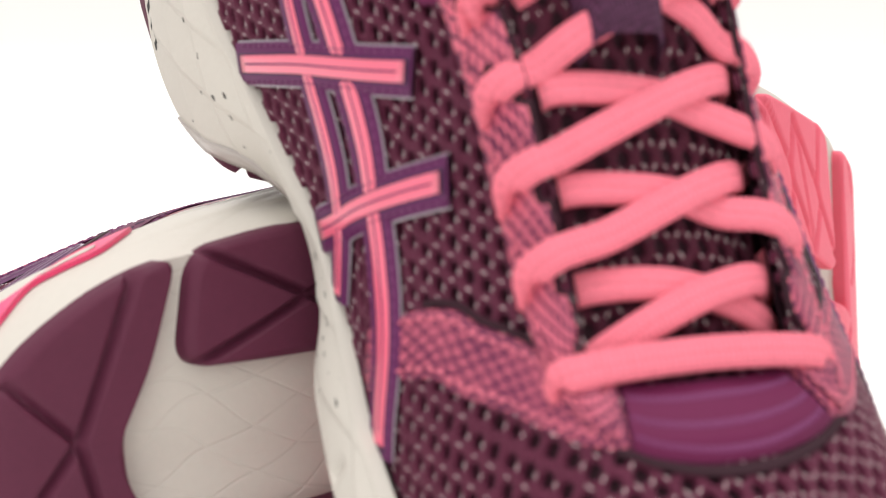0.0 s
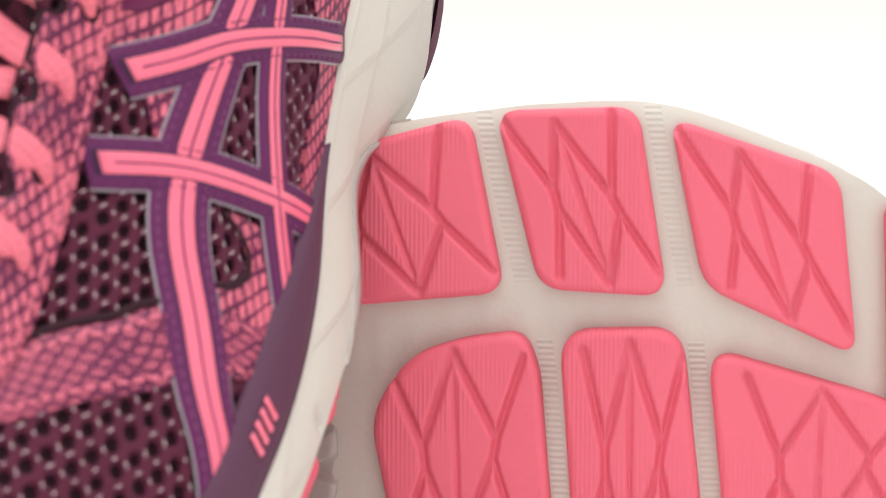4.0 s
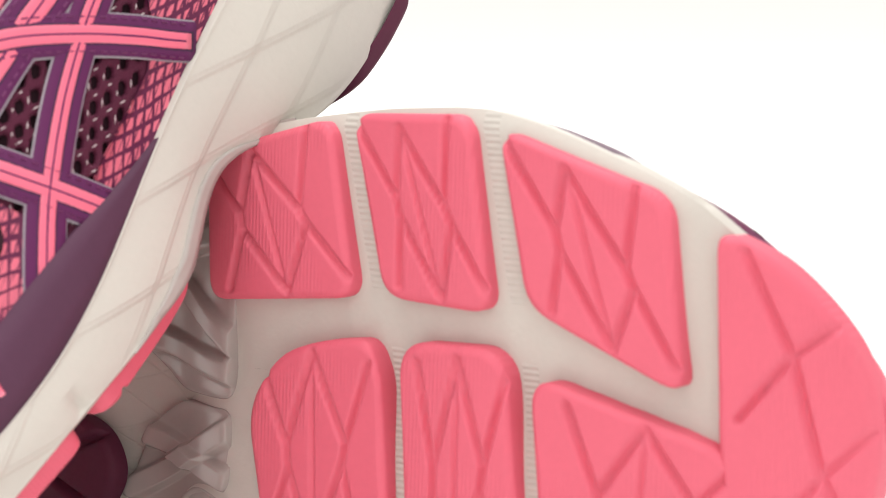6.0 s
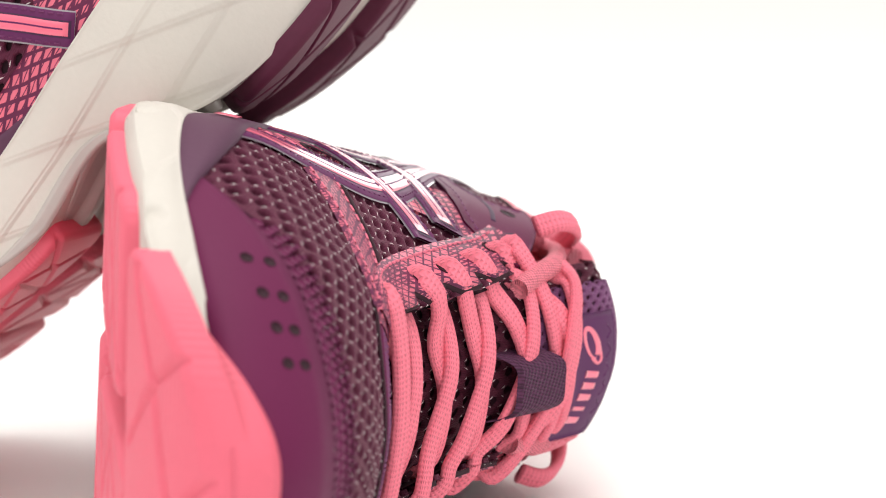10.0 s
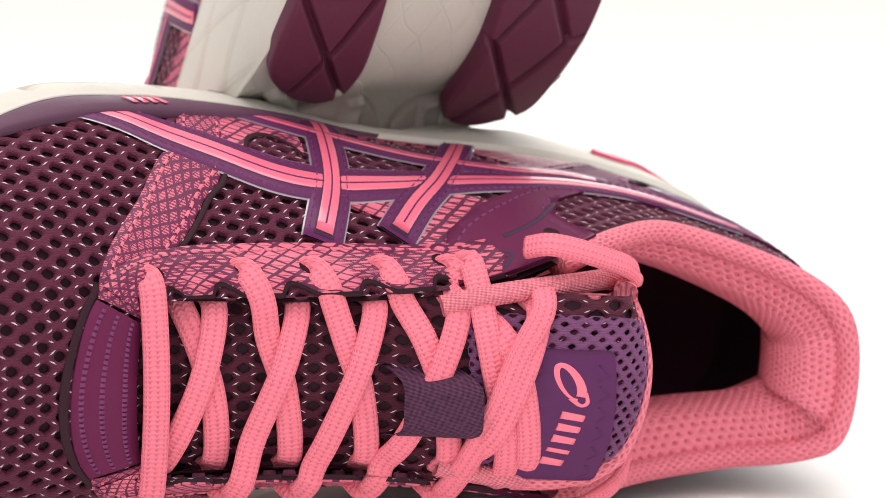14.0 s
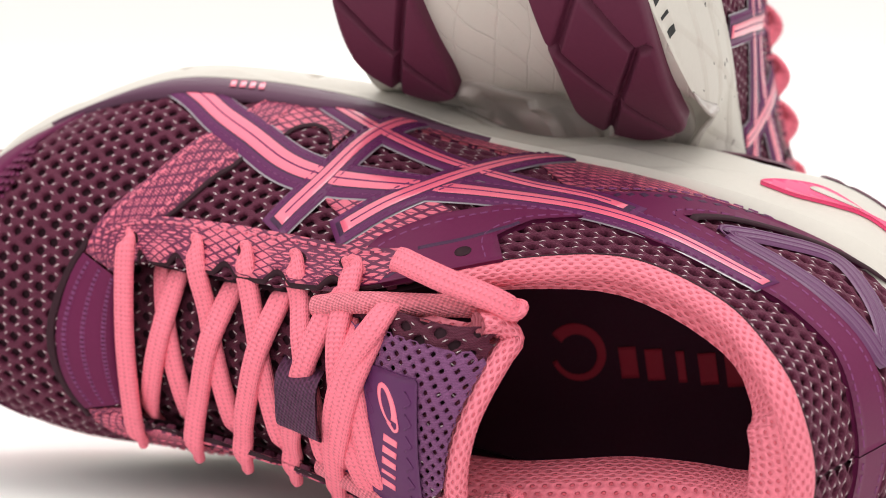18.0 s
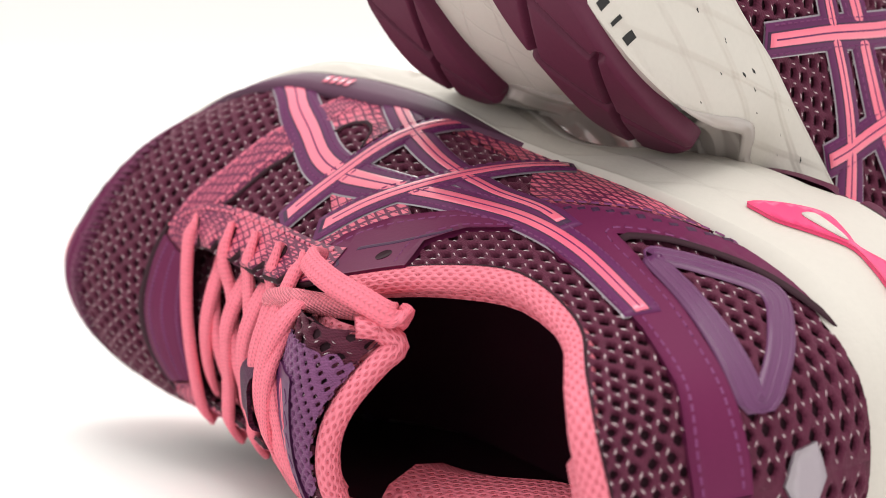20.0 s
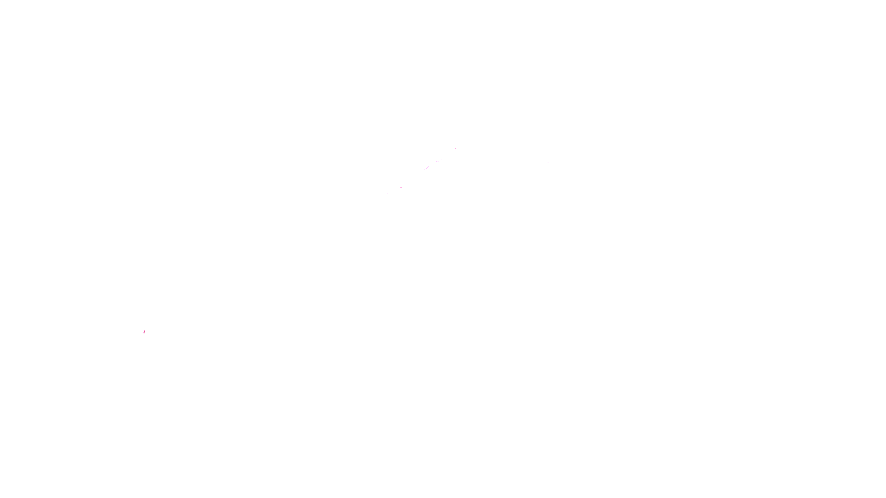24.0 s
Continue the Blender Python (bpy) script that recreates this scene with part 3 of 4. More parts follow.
def build_upper(shoe):
    g = UPPER.g.reshape(-1, 3)
    mid = UPPER.g[:, NV // 2]
    along = np.concatenate([[0], np.cumsum(np.linalg.norm(np.diff(mid, axis=0), axis=1))])
    way = np.roll(mid, -1, 0) - np.roll(mid, 1, 0)
    way[:, 2] = 0
    way /= np.linalg.norm(way, axis=1, keepdims=True)
    up = np.concatenate([np.zeros((NS, 1)), np.cumsum(np.linalg.norm(np.diff(UPPER.g, axis=1), axis=2), 1)], 1)
    sides = np.stack([along[:, None] + ((UPPER.g - mid[:, None]) * way[:, None]).sum(2), up], 2).reshape(-1, 2)
    # on the vamp the knit runs straight from side to side
    crown = profile(g[:, 0], (150, 200, 230, 250, 262), (70, 57, 50, 42, 30))
    dy = g[:, 1] - 14
    vamp = np.column_stack([g[:, 0] * 1.06, np.sign(dy) * np.sqrt(dy ** 2 + np.maximum(0, crown - g[:, 2]) ** 2 * np.clip(np.abs(dy) / 12, 0, 1))])
    n = UPPER.n.reshape(-1, 3)
    g, n, vamp = (np.vstack([a, a[:NV]]) for a in (g, n, vamp))
    sides = np.vstack([sides, sides[:NV] + (along[-1] + np.linalg.norm(mid[0] - mid[-1]), 0)])
    station = np.arange(NS) / NS * STATIONS
    vs = np.linspace(0, 1, NV)
    seam = np.interp(vs, (0, 0.1, 0.24, 0.42, 0.5, 0.68, 0.84, 1.0), (8.2, 8.3, 8.5, 8.95, 9.3, 9.97, 10.95, 11.9))
    front, rear = [], []
    for i in range(NS):
        a = min(station[i], STATIONS - station[i])
        for j in range(NV - 1):
            k = i + 1
            f = (i * NV + j, i * NV + j + 1, k * NV + j + 1, k * NV + j)
            if a > seam[j]:
                if vs[j] > (0.2 if a > 11.2 else -1):
                    front.append(f)
            else:
                rear.append(f)
    for name, faces, uv, label in (("vamp", front, vamp, "dark purple open air mesh over the toes"), ("quarter", rear, sides, "dark purple open air mesh round the heel")):
        cloth, pale = knit((g, faces, uv), n)
        sheet = put(name, cloth, "mesh", shoe, label)
        put("pale_threads", pale, "glint", sheet, "pale threads in the mesh, their glint put into the colour")
    inner = UPPER.g - UPPER.n * 1.7
    put("inner_lining", (inner.reshape(-1, 3), grid_faces(NS, NV, True), sides[:NS * NV]), "black", shoe, "black inner lining")


def build_midsole(shoe):
    rows = MID.shape[1]
    verts = list(MID.reshape(-1, 3))
    faces = grid_faces(NM, rows, True)
    # ledge under the upper
    k0 = len(verts)
    heel = np.interp(MID[:, -1, 0], (5, 30, 70, 262), (1.0, 0.6, 0.0, 0.0))
    verts += list(MID[:, -1] - MID_OUT * (2.6 + 3.2 * heel)[:, None] + np.array((0, 0, 1.0)) * (0.6 + 4.0 * heel)[:, None])
    faces += [(i * rows + rows - 1, k0 + i, k0 + (i + 1) % NM, (i + 1) % NM * rows + rows - 1) for i in range(NM)]
    midsole = put("midsole", (verts, faces, [(0, 0)] * len(verts)), "foam", shoe, "white sculpted foam midsole")
    # underside, drawn in towards the middle line
    rings = 22
    rim = MID[::4, 0]
    n = len(rim)
    x = rim[:, 0]
    mid_y = profile(x, (5, 60, 120, 200, 262), (19, 17, 12, 8, 8))
    centre = np.column_stack([np.clip(x, 32, 236), mid_y, np.zeros(n)])
    grid = []
    for r in range(rings):
        f = r / (rings - 1)
        p = rim * (1 - f) + centre * f
        groove = 1.1 * math.exp(-((1 - f) / 0.22) ** 2)
        # faint moulded lozenges in the middle groove
        fine = 0.35 * np.abs(np.sin(p[:, 0] * 0.42)) * math.exp(-((1 - f) / 0.3) ** 2) * (p[:, 0] > 140)
        if r:
            p[:, 2] = pad_rise(p[:, 0]) + 3.2 + 1.2 * f + 1.25 * arch_rise(p[:, 0]) + groove * (1 - arch_rise(p[:, 0]) / 9.6) + fine
        grid.append(p)
    g = np.stack(grid, 1)
    put("midsole_underside", (g.reshape(-1, 3), grid_faces(n, rings, True), g[..., :2].reshape(-1, 2)), "channel", midsole, "white foam underside with fine ribs")
    return midsole


ZIGZAG = [((-0.95, -0.9), (-0.42, -0.12)), ((-0.42, -0.12), (-0.2, -0.85)), ((-0.2, -0.85), (0.42, -0.05)), ((0.42, -0.05), (0.62, -0.95)),
          ((-0.42, -0.12), (-0.4, 0.1)), ((-0.4, 0.1), (0.15, 0.9)), ((0.15, 0.9), (0.5, 0.12)), ((0.5, 0.12), (0.42, -0.05)),
          ((-0.4, 0.1), (-0.62, 0.85)), ((0.5, 0.12), (0.95, 0.75)), ((-0.15, -0.7), (0.13, 0.8))]
CROSS = [((-0.9, -0.9), (0.05, 0.0)), ((0.05, 0.0), (0.95, 0.8)), ((-0.9, 0.95), (0.05, 0.0)), ((0.05, 0.0), (0.95, -0.85))]


DOUBLE = [((0.95, -0.8), (0.3, 0)), ((0.95, 0.8), (0.3, 0)), ((0.3, 0), (-0.3, -0.75)), ((0.3, 0), (-0.3, 0.75)), ((-0.3, -0.75), (-0.9, 0)),
          ((-0.3, 0.75), (-0.9, 0)), ((-0.3, -0.75), (-0.35, -1)), ((-0.3, 0.75), (-0.35, 1))]


def rounded(corners, radius, n=200):
    """A polygon's outline with rounded corners, n points evenly along it."""
    c = np.asarray(corners, float)
    if ((np.roll(c, -1, 0) - c)[:, 0] * (np.roll(c, -1, 0) + c)[:, 1]).sum() > 0:
        c = c[::-1]
    pts = []
    for i in range(len(c)):
        a, b, d = c[i - 1], c[i], c[(i + 1) % len(c)]
        la, ld = np.linalg.norm(a - b), np.linalg.norm(d - b)
        r = min(radius, 0.45 * la, 0.45 * ld)
        p, q = b + (a - b) / la * r, b + (d - b) / ld * r
        for t in np.linspace(0, 1, 9):
            pts.append(p * (1 - t) ** 2 + 2 * b * t * (1 - t) + q * t ** 2)
    p = np.array(pts + pts[:1])
    cum = np.concatenate([[0], np.cumsum(np.linalg.norm(np.diff(p, axis=0), axis=1))])
    t = np.arange(n) / n * cum[-1]
    return np.stack([np.interp(t, cum, p[:, 0]), np.interp(t, cum, p[:, 1])], 1)


def bilinear(corners, a, b):
    c = np.asarray(corners, float)
    return ((1 - a) * (1 - b) * c[0] + (1 + a) * (1 - b) * c[1] + (1 + a) * (1 + b) * c[2] + (1 - a) * (1 + b) * c[3]) / 4


def tread(outline, grooves, proud=3.7, edge=1.5, cut_depth=1.5, half=0.95, arch=1.0, rings=44, lift=0.0, skirt=3.0):
    """One rubber pad of the outsole: a soft edge round its outline, grooves cut along segments."""
    o = np.asarray(outline, float)
    mid = o.mean(0)
    away = o - mid
    reach = np.linalg.norm(away, axis=1)
    rows, rims = [], []
    for d in (0.0, 0.0, 0.18, 0.45, 0.85, edge):
        rows.append(mid + away * (1 - d / reach)[:, None])
        rims.append(d)
    for f in np.linspace(1, 0.02, rings)[1:]:
        rows.append(mid + away * ((1 - edge / reach) * f)[:, None])
        rims.append(9.0)
    g = np.stack(rows)
    h = np.array([0.0 if i == 0 else proud * (0.62 + 0.38 * min(1.0, d / edge) ** 0.5) for i, d in enumerate(rims)])[:, None] * np.ones(len(o))
    cut_in = np.zeros_like(h)
    for p0, p1, deep in grooves:
        p0, p1 = np.asarray(p0, float), np.asarray(p1, float)
        pa, d = g - p0, p1 - p0
        t = np.clip((pa @ d) / (d @ d), 0, 1)
        dist = np.linalg.norm(pa - t[..., None] * d, axis=2)
        wide = half * (0.55 + 0.45 * deep)
        cut_in = np.maximum(cut_in, cut_depth * deep * np.clip(1.15 - dist / wide, 0, 1))
    h[1:] -= cut_in[1:]
    z = pad_rise(g[..., 0]) + arch * arch_rise(g[..., 0]) + 3.7 + lift - h
    z[0] += skirt
    verts = np.dstack([g, z]).reshape(-1, 3)
    n, m = len(o), len(rows)
    faces = [(i * n + j, i * n + (j + 1) % n, (i + 1) * n + (j + 1) % n, (i + 1) * n + j) for i in range(m - 1) for j in range(n)]
    faces.append(tuple(range((m - 1) * n, m * n)))
    return list(verts), faces, [(p[0], p[1]) for p in verts]


def quad_tread(corners, pattern, radius=5.0, outline=None, **more):
    cuts = [(bilinear(corners, *p), bilinear(corners, *q), 0.55 if p == (-0.15, -0.7) or p == (-0.15, 0.7) else 1.0) for p, q in pattern]
    return tread(rounded(outline or corners, radius), cuts, **more)


PINK_PADS = [[(127, -33), (161, -42), (168, -7), (129, -3)], [(166, -43), (194, -44), (200, -7), (175, -8)],
             [(200, -42), (233, -31), (237, 5), (207, -9)],
             [(138, 7), (172, -1), (179, 49), (147, 47)], [(179, 0), (203, -1), (209, 50), (183, 53)],
             [(208, 3), (246.5, 14.5), (254, 38), (213, 50)]]
MEDIAL_PAD = [(141, 18), (149, 6), (160, 2), (172, 0.5), (175, 8), (179, 49), (147, 47)]
HEEL_FRONT = [(44, -22), (60, -24.8), (71, -25.2), (80.5, -18.5), (86, -10), (83, -3.5), (73, -1), (41, -0.8)]
HEEL_INNER = [(41, 27.5), (68, 27.2), (90, 25), (99, 29), (103, 38), (97, 50.2), (62, 54), (43, 54.5)]
PURPLE_PADS = [[(44.5, -22.5), (88, -23.5), (86, -0.5), (40.8, -0.8)],
               [(41, 27), (104, 25), (101, 50), (43, 53)]]


TOE_PAD = [(241.5, -26), (251.4, -21), (257.5, -14.5), (262.5, -7), (266, 3), (267.5, 14), (266, 26), (260, 35), (251, 40), (247, 36), (243.3, 13)]
TOE_CUTS = [((246.5, -22), (254.5, -3.6), 1.0), ((254.5, -3.6), (246.5, 8), 1.0), ((254.5, -3.6), (260.5, -9), 1.0), ((254.5, -3.6), (259.5, 18), 1.0),
            ((263.5, -5), (266.5, 8), 0.7), ((259.5, 18), (266, 10), 1.0), ((259.5, 18), (250, 33), 1.0), ((259.5, 18), (264.5, 30), 1.0)]


def build_outsole(shoe):
    for n, c in enumerate(PINK_PADS):
        cuts = ZIGZAG if n < 3 else [((p, -q), (u, -v)) for (p, q), (u, v) in ZIGZAG]
        outline = MEDIAL_PAD if n == 3 else c
        put("outsole_pad", quad_tread(c, cuts, 5.0 if n < 3 else 7.0, outline), "rubber_pink", shoe, "pink grooved rubber tread pad")
    put("outsole_pad", tread(rounded(TOE_PAD, 4.0), TOE_CUTS), "rubber_pink", shoe, "pink grooved rubber toe pad")
    label = "dark purple rubber heel pad with crossed grooves"
    front, inner = PURPLE_PADS
    put("heel_pad", quad_tread(front, CROSS, 6.0, HEEL_FRONT, proud=4.0, cut_depth=2.4, half=1.1, skirt=0.7, arch=0.7), "rubber_purple", shoe, label)
    put("heel_pad", quad_tread(inner, DOUBLE, 6.0, HEEL_INNER, proud=4.0, cut_depth=2.4, half=1.1, skirt=0.7, arch=0.35), "rubber_purple", shoe, label)
    middle = ((41, -21.2), (36, -4), (30, 9.3), (30.5, 19), (35, 27), (35.5, 51.6))
    back = ((24, 48), (17.2, 44.8), (12, 40), (8.6, 33), (6.8, 22), (7, 12), (9.5, 0.5), (14.4, -6.4), (21, -12), (28, -16.6), (35, -19.6))
    cuts = [(p, q, 1.0) for p, q in (((22.5, 10), (34, -20)), ((22.5, 10), (12, -1)), ((22.5, 10), (29, 40)), ((22.5, 10), (8, 30)))]
    put("heel_pad", tread(rounded(middle + back, 3.5), cuts, proud=4.0, cut_depth=2.4, half=1.1, skirt=0.7), "rubber_purple", shoe, label)


OVER_X = (177.2, 163.5, 150, 136.5)


def eyelet_rise(x):
    return profile(x, (118, 133, 147, 162, 177, 195), (88.5, 82.0, 75.4, 67.9, 60.9, 54.9))


def tongue_rise(x):
    return profile(x, (94, 100, 106, 110, 115, 127, 141, 151, 164, 177, 190, 207), (98, 106, 112, 112.8, 111, 101, 90, 81, 72, 64, 57, 51))


def tongue_half(x):
    return profile(x, (105, 108, 114, 135, 208), (13, 18, 20, 21, 20))


def tongue_skew(x, y):
    """The tongue's end slants back towards the lateral side."""
    f = min(max((139 - x) / 32, 0), 1)
    return x + f * float(profile(y, (-6, 11, 34), (-9, 0, 5)))


def tongue_at(x, y, off=0.0, bow=6.0):
    return np.array((x, y, tongue_rise(x) - bow * abs((y - 14) / tongue_half(x)) ** 2.2 + off))


def build_laces(shoe):
    label = "pink woven shoelace strand"

    def strand(points, n=44, w=5.6):
        return cord(points, w, 2.2, n, up=(0.45, 0, 0.9), sides=16, flat=3.4)

    def over(x, y, lift=2.4):
        return tuple(tongue_at(x, y, lift))

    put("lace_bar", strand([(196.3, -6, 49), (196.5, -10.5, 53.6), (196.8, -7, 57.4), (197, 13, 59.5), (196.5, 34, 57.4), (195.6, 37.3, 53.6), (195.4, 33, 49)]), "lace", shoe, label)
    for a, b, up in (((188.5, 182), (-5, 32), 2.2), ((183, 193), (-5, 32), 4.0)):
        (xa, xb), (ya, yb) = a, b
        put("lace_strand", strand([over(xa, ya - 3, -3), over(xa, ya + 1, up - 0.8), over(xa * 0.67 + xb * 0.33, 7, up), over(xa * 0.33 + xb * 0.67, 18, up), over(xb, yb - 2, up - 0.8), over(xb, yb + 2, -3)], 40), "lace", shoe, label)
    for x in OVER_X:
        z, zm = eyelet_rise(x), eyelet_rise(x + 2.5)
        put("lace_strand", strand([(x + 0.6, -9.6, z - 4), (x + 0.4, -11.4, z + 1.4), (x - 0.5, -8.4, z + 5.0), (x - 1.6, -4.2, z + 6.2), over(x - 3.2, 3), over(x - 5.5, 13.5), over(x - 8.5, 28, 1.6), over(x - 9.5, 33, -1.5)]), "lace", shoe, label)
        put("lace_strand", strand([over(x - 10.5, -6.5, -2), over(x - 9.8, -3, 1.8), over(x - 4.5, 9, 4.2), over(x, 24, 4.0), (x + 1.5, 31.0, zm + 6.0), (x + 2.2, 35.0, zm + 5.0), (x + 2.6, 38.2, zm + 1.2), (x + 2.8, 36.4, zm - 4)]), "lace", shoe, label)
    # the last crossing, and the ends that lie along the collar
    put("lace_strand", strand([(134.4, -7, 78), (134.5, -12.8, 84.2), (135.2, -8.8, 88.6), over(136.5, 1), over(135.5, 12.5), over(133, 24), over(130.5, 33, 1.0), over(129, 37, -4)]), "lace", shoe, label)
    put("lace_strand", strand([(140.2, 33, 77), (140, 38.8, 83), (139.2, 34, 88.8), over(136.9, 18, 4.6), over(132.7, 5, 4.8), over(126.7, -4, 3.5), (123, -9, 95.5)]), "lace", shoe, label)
    for flip in (0, 1):
        def y(v):
            return v if not flip else 27 - v
        ends = [(143, -4.2, 86.3), (136, -6, 90.2), (127.7, -7.5, 94.8), (117, -8, 97.2), (108, -8, 97.4), (100.5, -7.5, 95)]
        put("lace_end", cord([(a, y(b), c) for a, b, c in ends], 4.9, 4.3, 60, up=(0.2, 0.55 if flip else -0.55, 0.8), flat=2.0, sides=12), "lace_cord", shoe, "frayed pink shoelace end along the tongue")
        turn = [(101, -6.6, 92.5), (97.6, -6.9, 95.5), (98.4, -8.4, 99.4), (103, -11.2, 101.4), (110.2, -13.9, 101.6), (117, -16.2, 99.8), (121.8, -17.2, 96.2), (123.6, -15.8, 91)]
        put("lace_end", cord([(a, y(b), c) for a, b, c in turn], 5.4, 2.6, 60, up=(0.25, 0.5 if flip else -0.5, 0.82), flat=3.0), "lace", shoe, "pink shoelace looped through the top eyelet")


def tongue_sheet(x0, x1, nx, drop, bow=6.0, ny=21, grow=0.0):
    xs, ys = np.linspace(x0, x1, nx), np.linspace(-1, 1, ny)
    verts, uv = [], []
    for x in xs:
        h = tongue_half(x) + grow
        for a in ys:
            sx = tongue_skew(x, 14 + a * h)
            verts.append((sx, 14 + a * h, tongue_rise(sx) - bow * abs(a * h / tongue_half(x)) ** 2.2 - drop))
            uv.append((x * 1.15, a * h))
    return verts, grid_faces(nx, ny), uv


def build_tongue(shoe):
    tongue = put("tongue", merge(tongue_sheet(204, 109, 44, 1.5, grow=-1.5), tongue_sheet(204, 109, 44, 4.0, grow=-1.5)), "black", shoe, "padded dark tongue")
    for name, sheet, material, pitch, label in (("tongue_face", tongue_sheet(204, 107.5, 44, 0), "dark_mesh", (7.3, 4.15), "dark open mesh over the tongue"), ("tongue_top", tongue_sheet(139.5, 107, 22, -1.0, 6.0, 21, -4.0), "tongue_mesh", (3.2, 3.0), "violet knitted mesh tongue top")):
        up = np.tile((0.45, 0.0, 0.89), (len(sheet[0]), 1))
        cloth, pale = knit(sheet, up, pitch, (0.46, 0.46, 0.56) if pitch[0] < 5 else (0.42, 0.62, 0.64), 0.9, pitch[0] > 5)
        face = put(name, cloth, material, tongue, label)
        if pale[0]:
            put("pale_threads", pale, "glint", face, "pale threads in the mesh, their glint put into the colour")
    put("tongue_lining", tongue_sheet(160, 106.5, 22, 6.5, 6.0, 21, -0.6), "lining", tongue, "pink mesh tongue lining")
    rim = []
    for x in np.linspace(112, 109, 4):
        y = 14 - tongue_half(x)
        sx = tongue_skew(x, y)
        rim.append((sx, y, tongue_rise(sx) - 8.0))
    for a in np.linspace(-0.95, 0.95, 13):
        y = 14 + a * tongue_half(107)
        sx = tongue_skew(106.5, y) - 1.5
        rim.append((sx, y, tongue_rise(sx) - 2.0 - 5 * abs(a) ** 2.2))
    for x in np.linspace(109, 125, 14):
        y = 14 + tongue_half(x)
        sx = tongue_skew(x, y)
        rim.append((sx, y, tongue_rise(sx) - 8.0))
    put("tongue_piping", cord(rim, 5.0, 5.4, 120, flat=2.0, sides=14), "lining", tongue, "pink padded tongue edge")

    # name tag with a plain emblem
    def plate(a, b, off):
        return tongue_at(129.6 - a, 4.0 + b, 0.9 + off)

    tag = put("tongue_tag", patch([(0.6, 0), (13.6, 0), (14.2, 0.7), (14.2, 29.3), (13.6, 30), (0.6, 30), (0, 29.3), (0, 0.7)], plate, 0.7, 0.1), "tag", tongue, "glossy violet rubber tag with a pink emblem")
    ring = [(6.4 + 2.6 * math.cos(a) * 0.62 - 1.5 * math.sin(a) * 0.8, 7.0 + 4.4 * math.cos(a) * 0.8 + 1.9 * math.sin(a) * 0.62) for a in np.linspace(0.25, 6.0, 34)]
    put("emblem", merge(ribbon(ring, (0.5, 1.7), 0.2, plate, 0.75, 0.5), ribbon(curved([(9.0, 9.0), (9.3, 11.2), (8.3, 12.0), (6.6, 10.4)], 24), (0.5, 0.9), 0.2, plate, 0.78, 0.5)), "stripe", tag, "pink printed emblem")
    for k in range(5):
        a, b = 7.2 - 0.4 * k, 14.0 + k * 2.7
        put("emblem_bar", ribbon([(a - 1.9, b + 0.2), (a + 1.8, b + 0.9)], (1.8, 1.5) if k != 3 else 1.0, 0.2, plate, 0.75, 0.6), "stripe", tag)
    for k in range(6):
        put("emboss", ribbon([(1.2, 2 + 4.6 * k), (3.0, 5 + 4.6 * k), (1.2, 6 + 4.6 * k)], 0.4, 0.15, plate, 0.72, 0.8), "tag", tag)
        put("emboss", ribbon([(11.2, 3 + 4.6 * k), (12.8, 5 + 4.6 * k), (11.0, 6.4 + 4.6 * k)], 0.4, 0.15, plate, 0.72, 0.8), "tag", tag)

    # webbing loop that holds the laces
    xs, ys = np.linspace(140.5, 152.5, 8), np.linspace(9.0, 24.5, 15)
    verts, uv = [], []
    for drop in (0, 1.4):
        for x in xs:
            for y in ys:
                c = abs((y - 16.75) / 7.75)
                rise = 8.6 * (1 - c ** 6) if c < 1 else 0
                verts.append((x, y, tongue_rise(x) - 0.6 + rise - drop))
                uv.append((x, y))
    n = len(xs) * len(ys)
    faces = grid_faces(len(xs), len(ys)) + [tuple(i + n for i in f) for f in grid_faces(len(xs), len(ys))]
    for i in (0, len(xs) - 1):
        for j in range(len(ys) - 1):
            k = i * len(ys) + j
            faces.append((k, k + 1, k + 1 + n, k + n))
    put("lace_loop", (verts, faces, uv), "loop", tongue, "dark purple webbing lace loop")


def build_collar(shoe):
    k = NS // STATIONS
    idx = np.arange(-6 * k, 6 * k + 1)
    path = np.array([TOP_LOOP[i % NS] - OUT[i % NS] * 2.2 + np.array([0, 0, -0.8]) for i in idx])[::4]
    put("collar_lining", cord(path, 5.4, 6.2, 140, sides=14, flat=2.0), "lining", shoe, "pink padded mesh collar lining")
    edge = np.array([TOP_LOOP[i % NS] + OUT[i % NS] * 0.35 + np.array([0, 0, -1.5]) for i in idx])[::4]
    put("collar_seam", cord(edge, 0.8, 1.0, 140, sides=6, flat=2.0), "black", shoe, "black bound edge of the collar")
    rows = []
    for i in idx[::3]:
        a, b = TOP_LOOP[i % NS], UPPER.g[i % NS, 8]
        o = OUT[i % NS]
        thick = 1.5 + 6.5 * math.exp(-(i / (2.8 * k)) ** 2) + (4.5 if i < 0 else 0.5) * math.exp(-((abs(i) - 4.0 * k) / (1.6 * k)) ** 2)
        rows.append([a - o * 1.5, a - o * (7.0 + thick) + (b - a) * 0.14, a - o * (9.5 + thick * 1.3) + (b - a) * 0.34, a - o * (9.0 + thick) + (b - a) * 0.55, a - o * (6.0 + thick * 0.5) + (b - a) * 0.72, a - o * 3.2 + (b - a) * 0.85])
    g = np.array(rows)
    u = np.arange(len(rows)) * 4.3
    uv = np.stack(np.meshgrid(u, [0, 8, 17, 26, 34, 41], indexing="ij"), 2).reshape(-1, 2)
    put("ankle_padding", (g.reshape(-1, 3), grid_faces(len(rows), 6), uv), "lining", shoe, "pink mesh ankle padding")


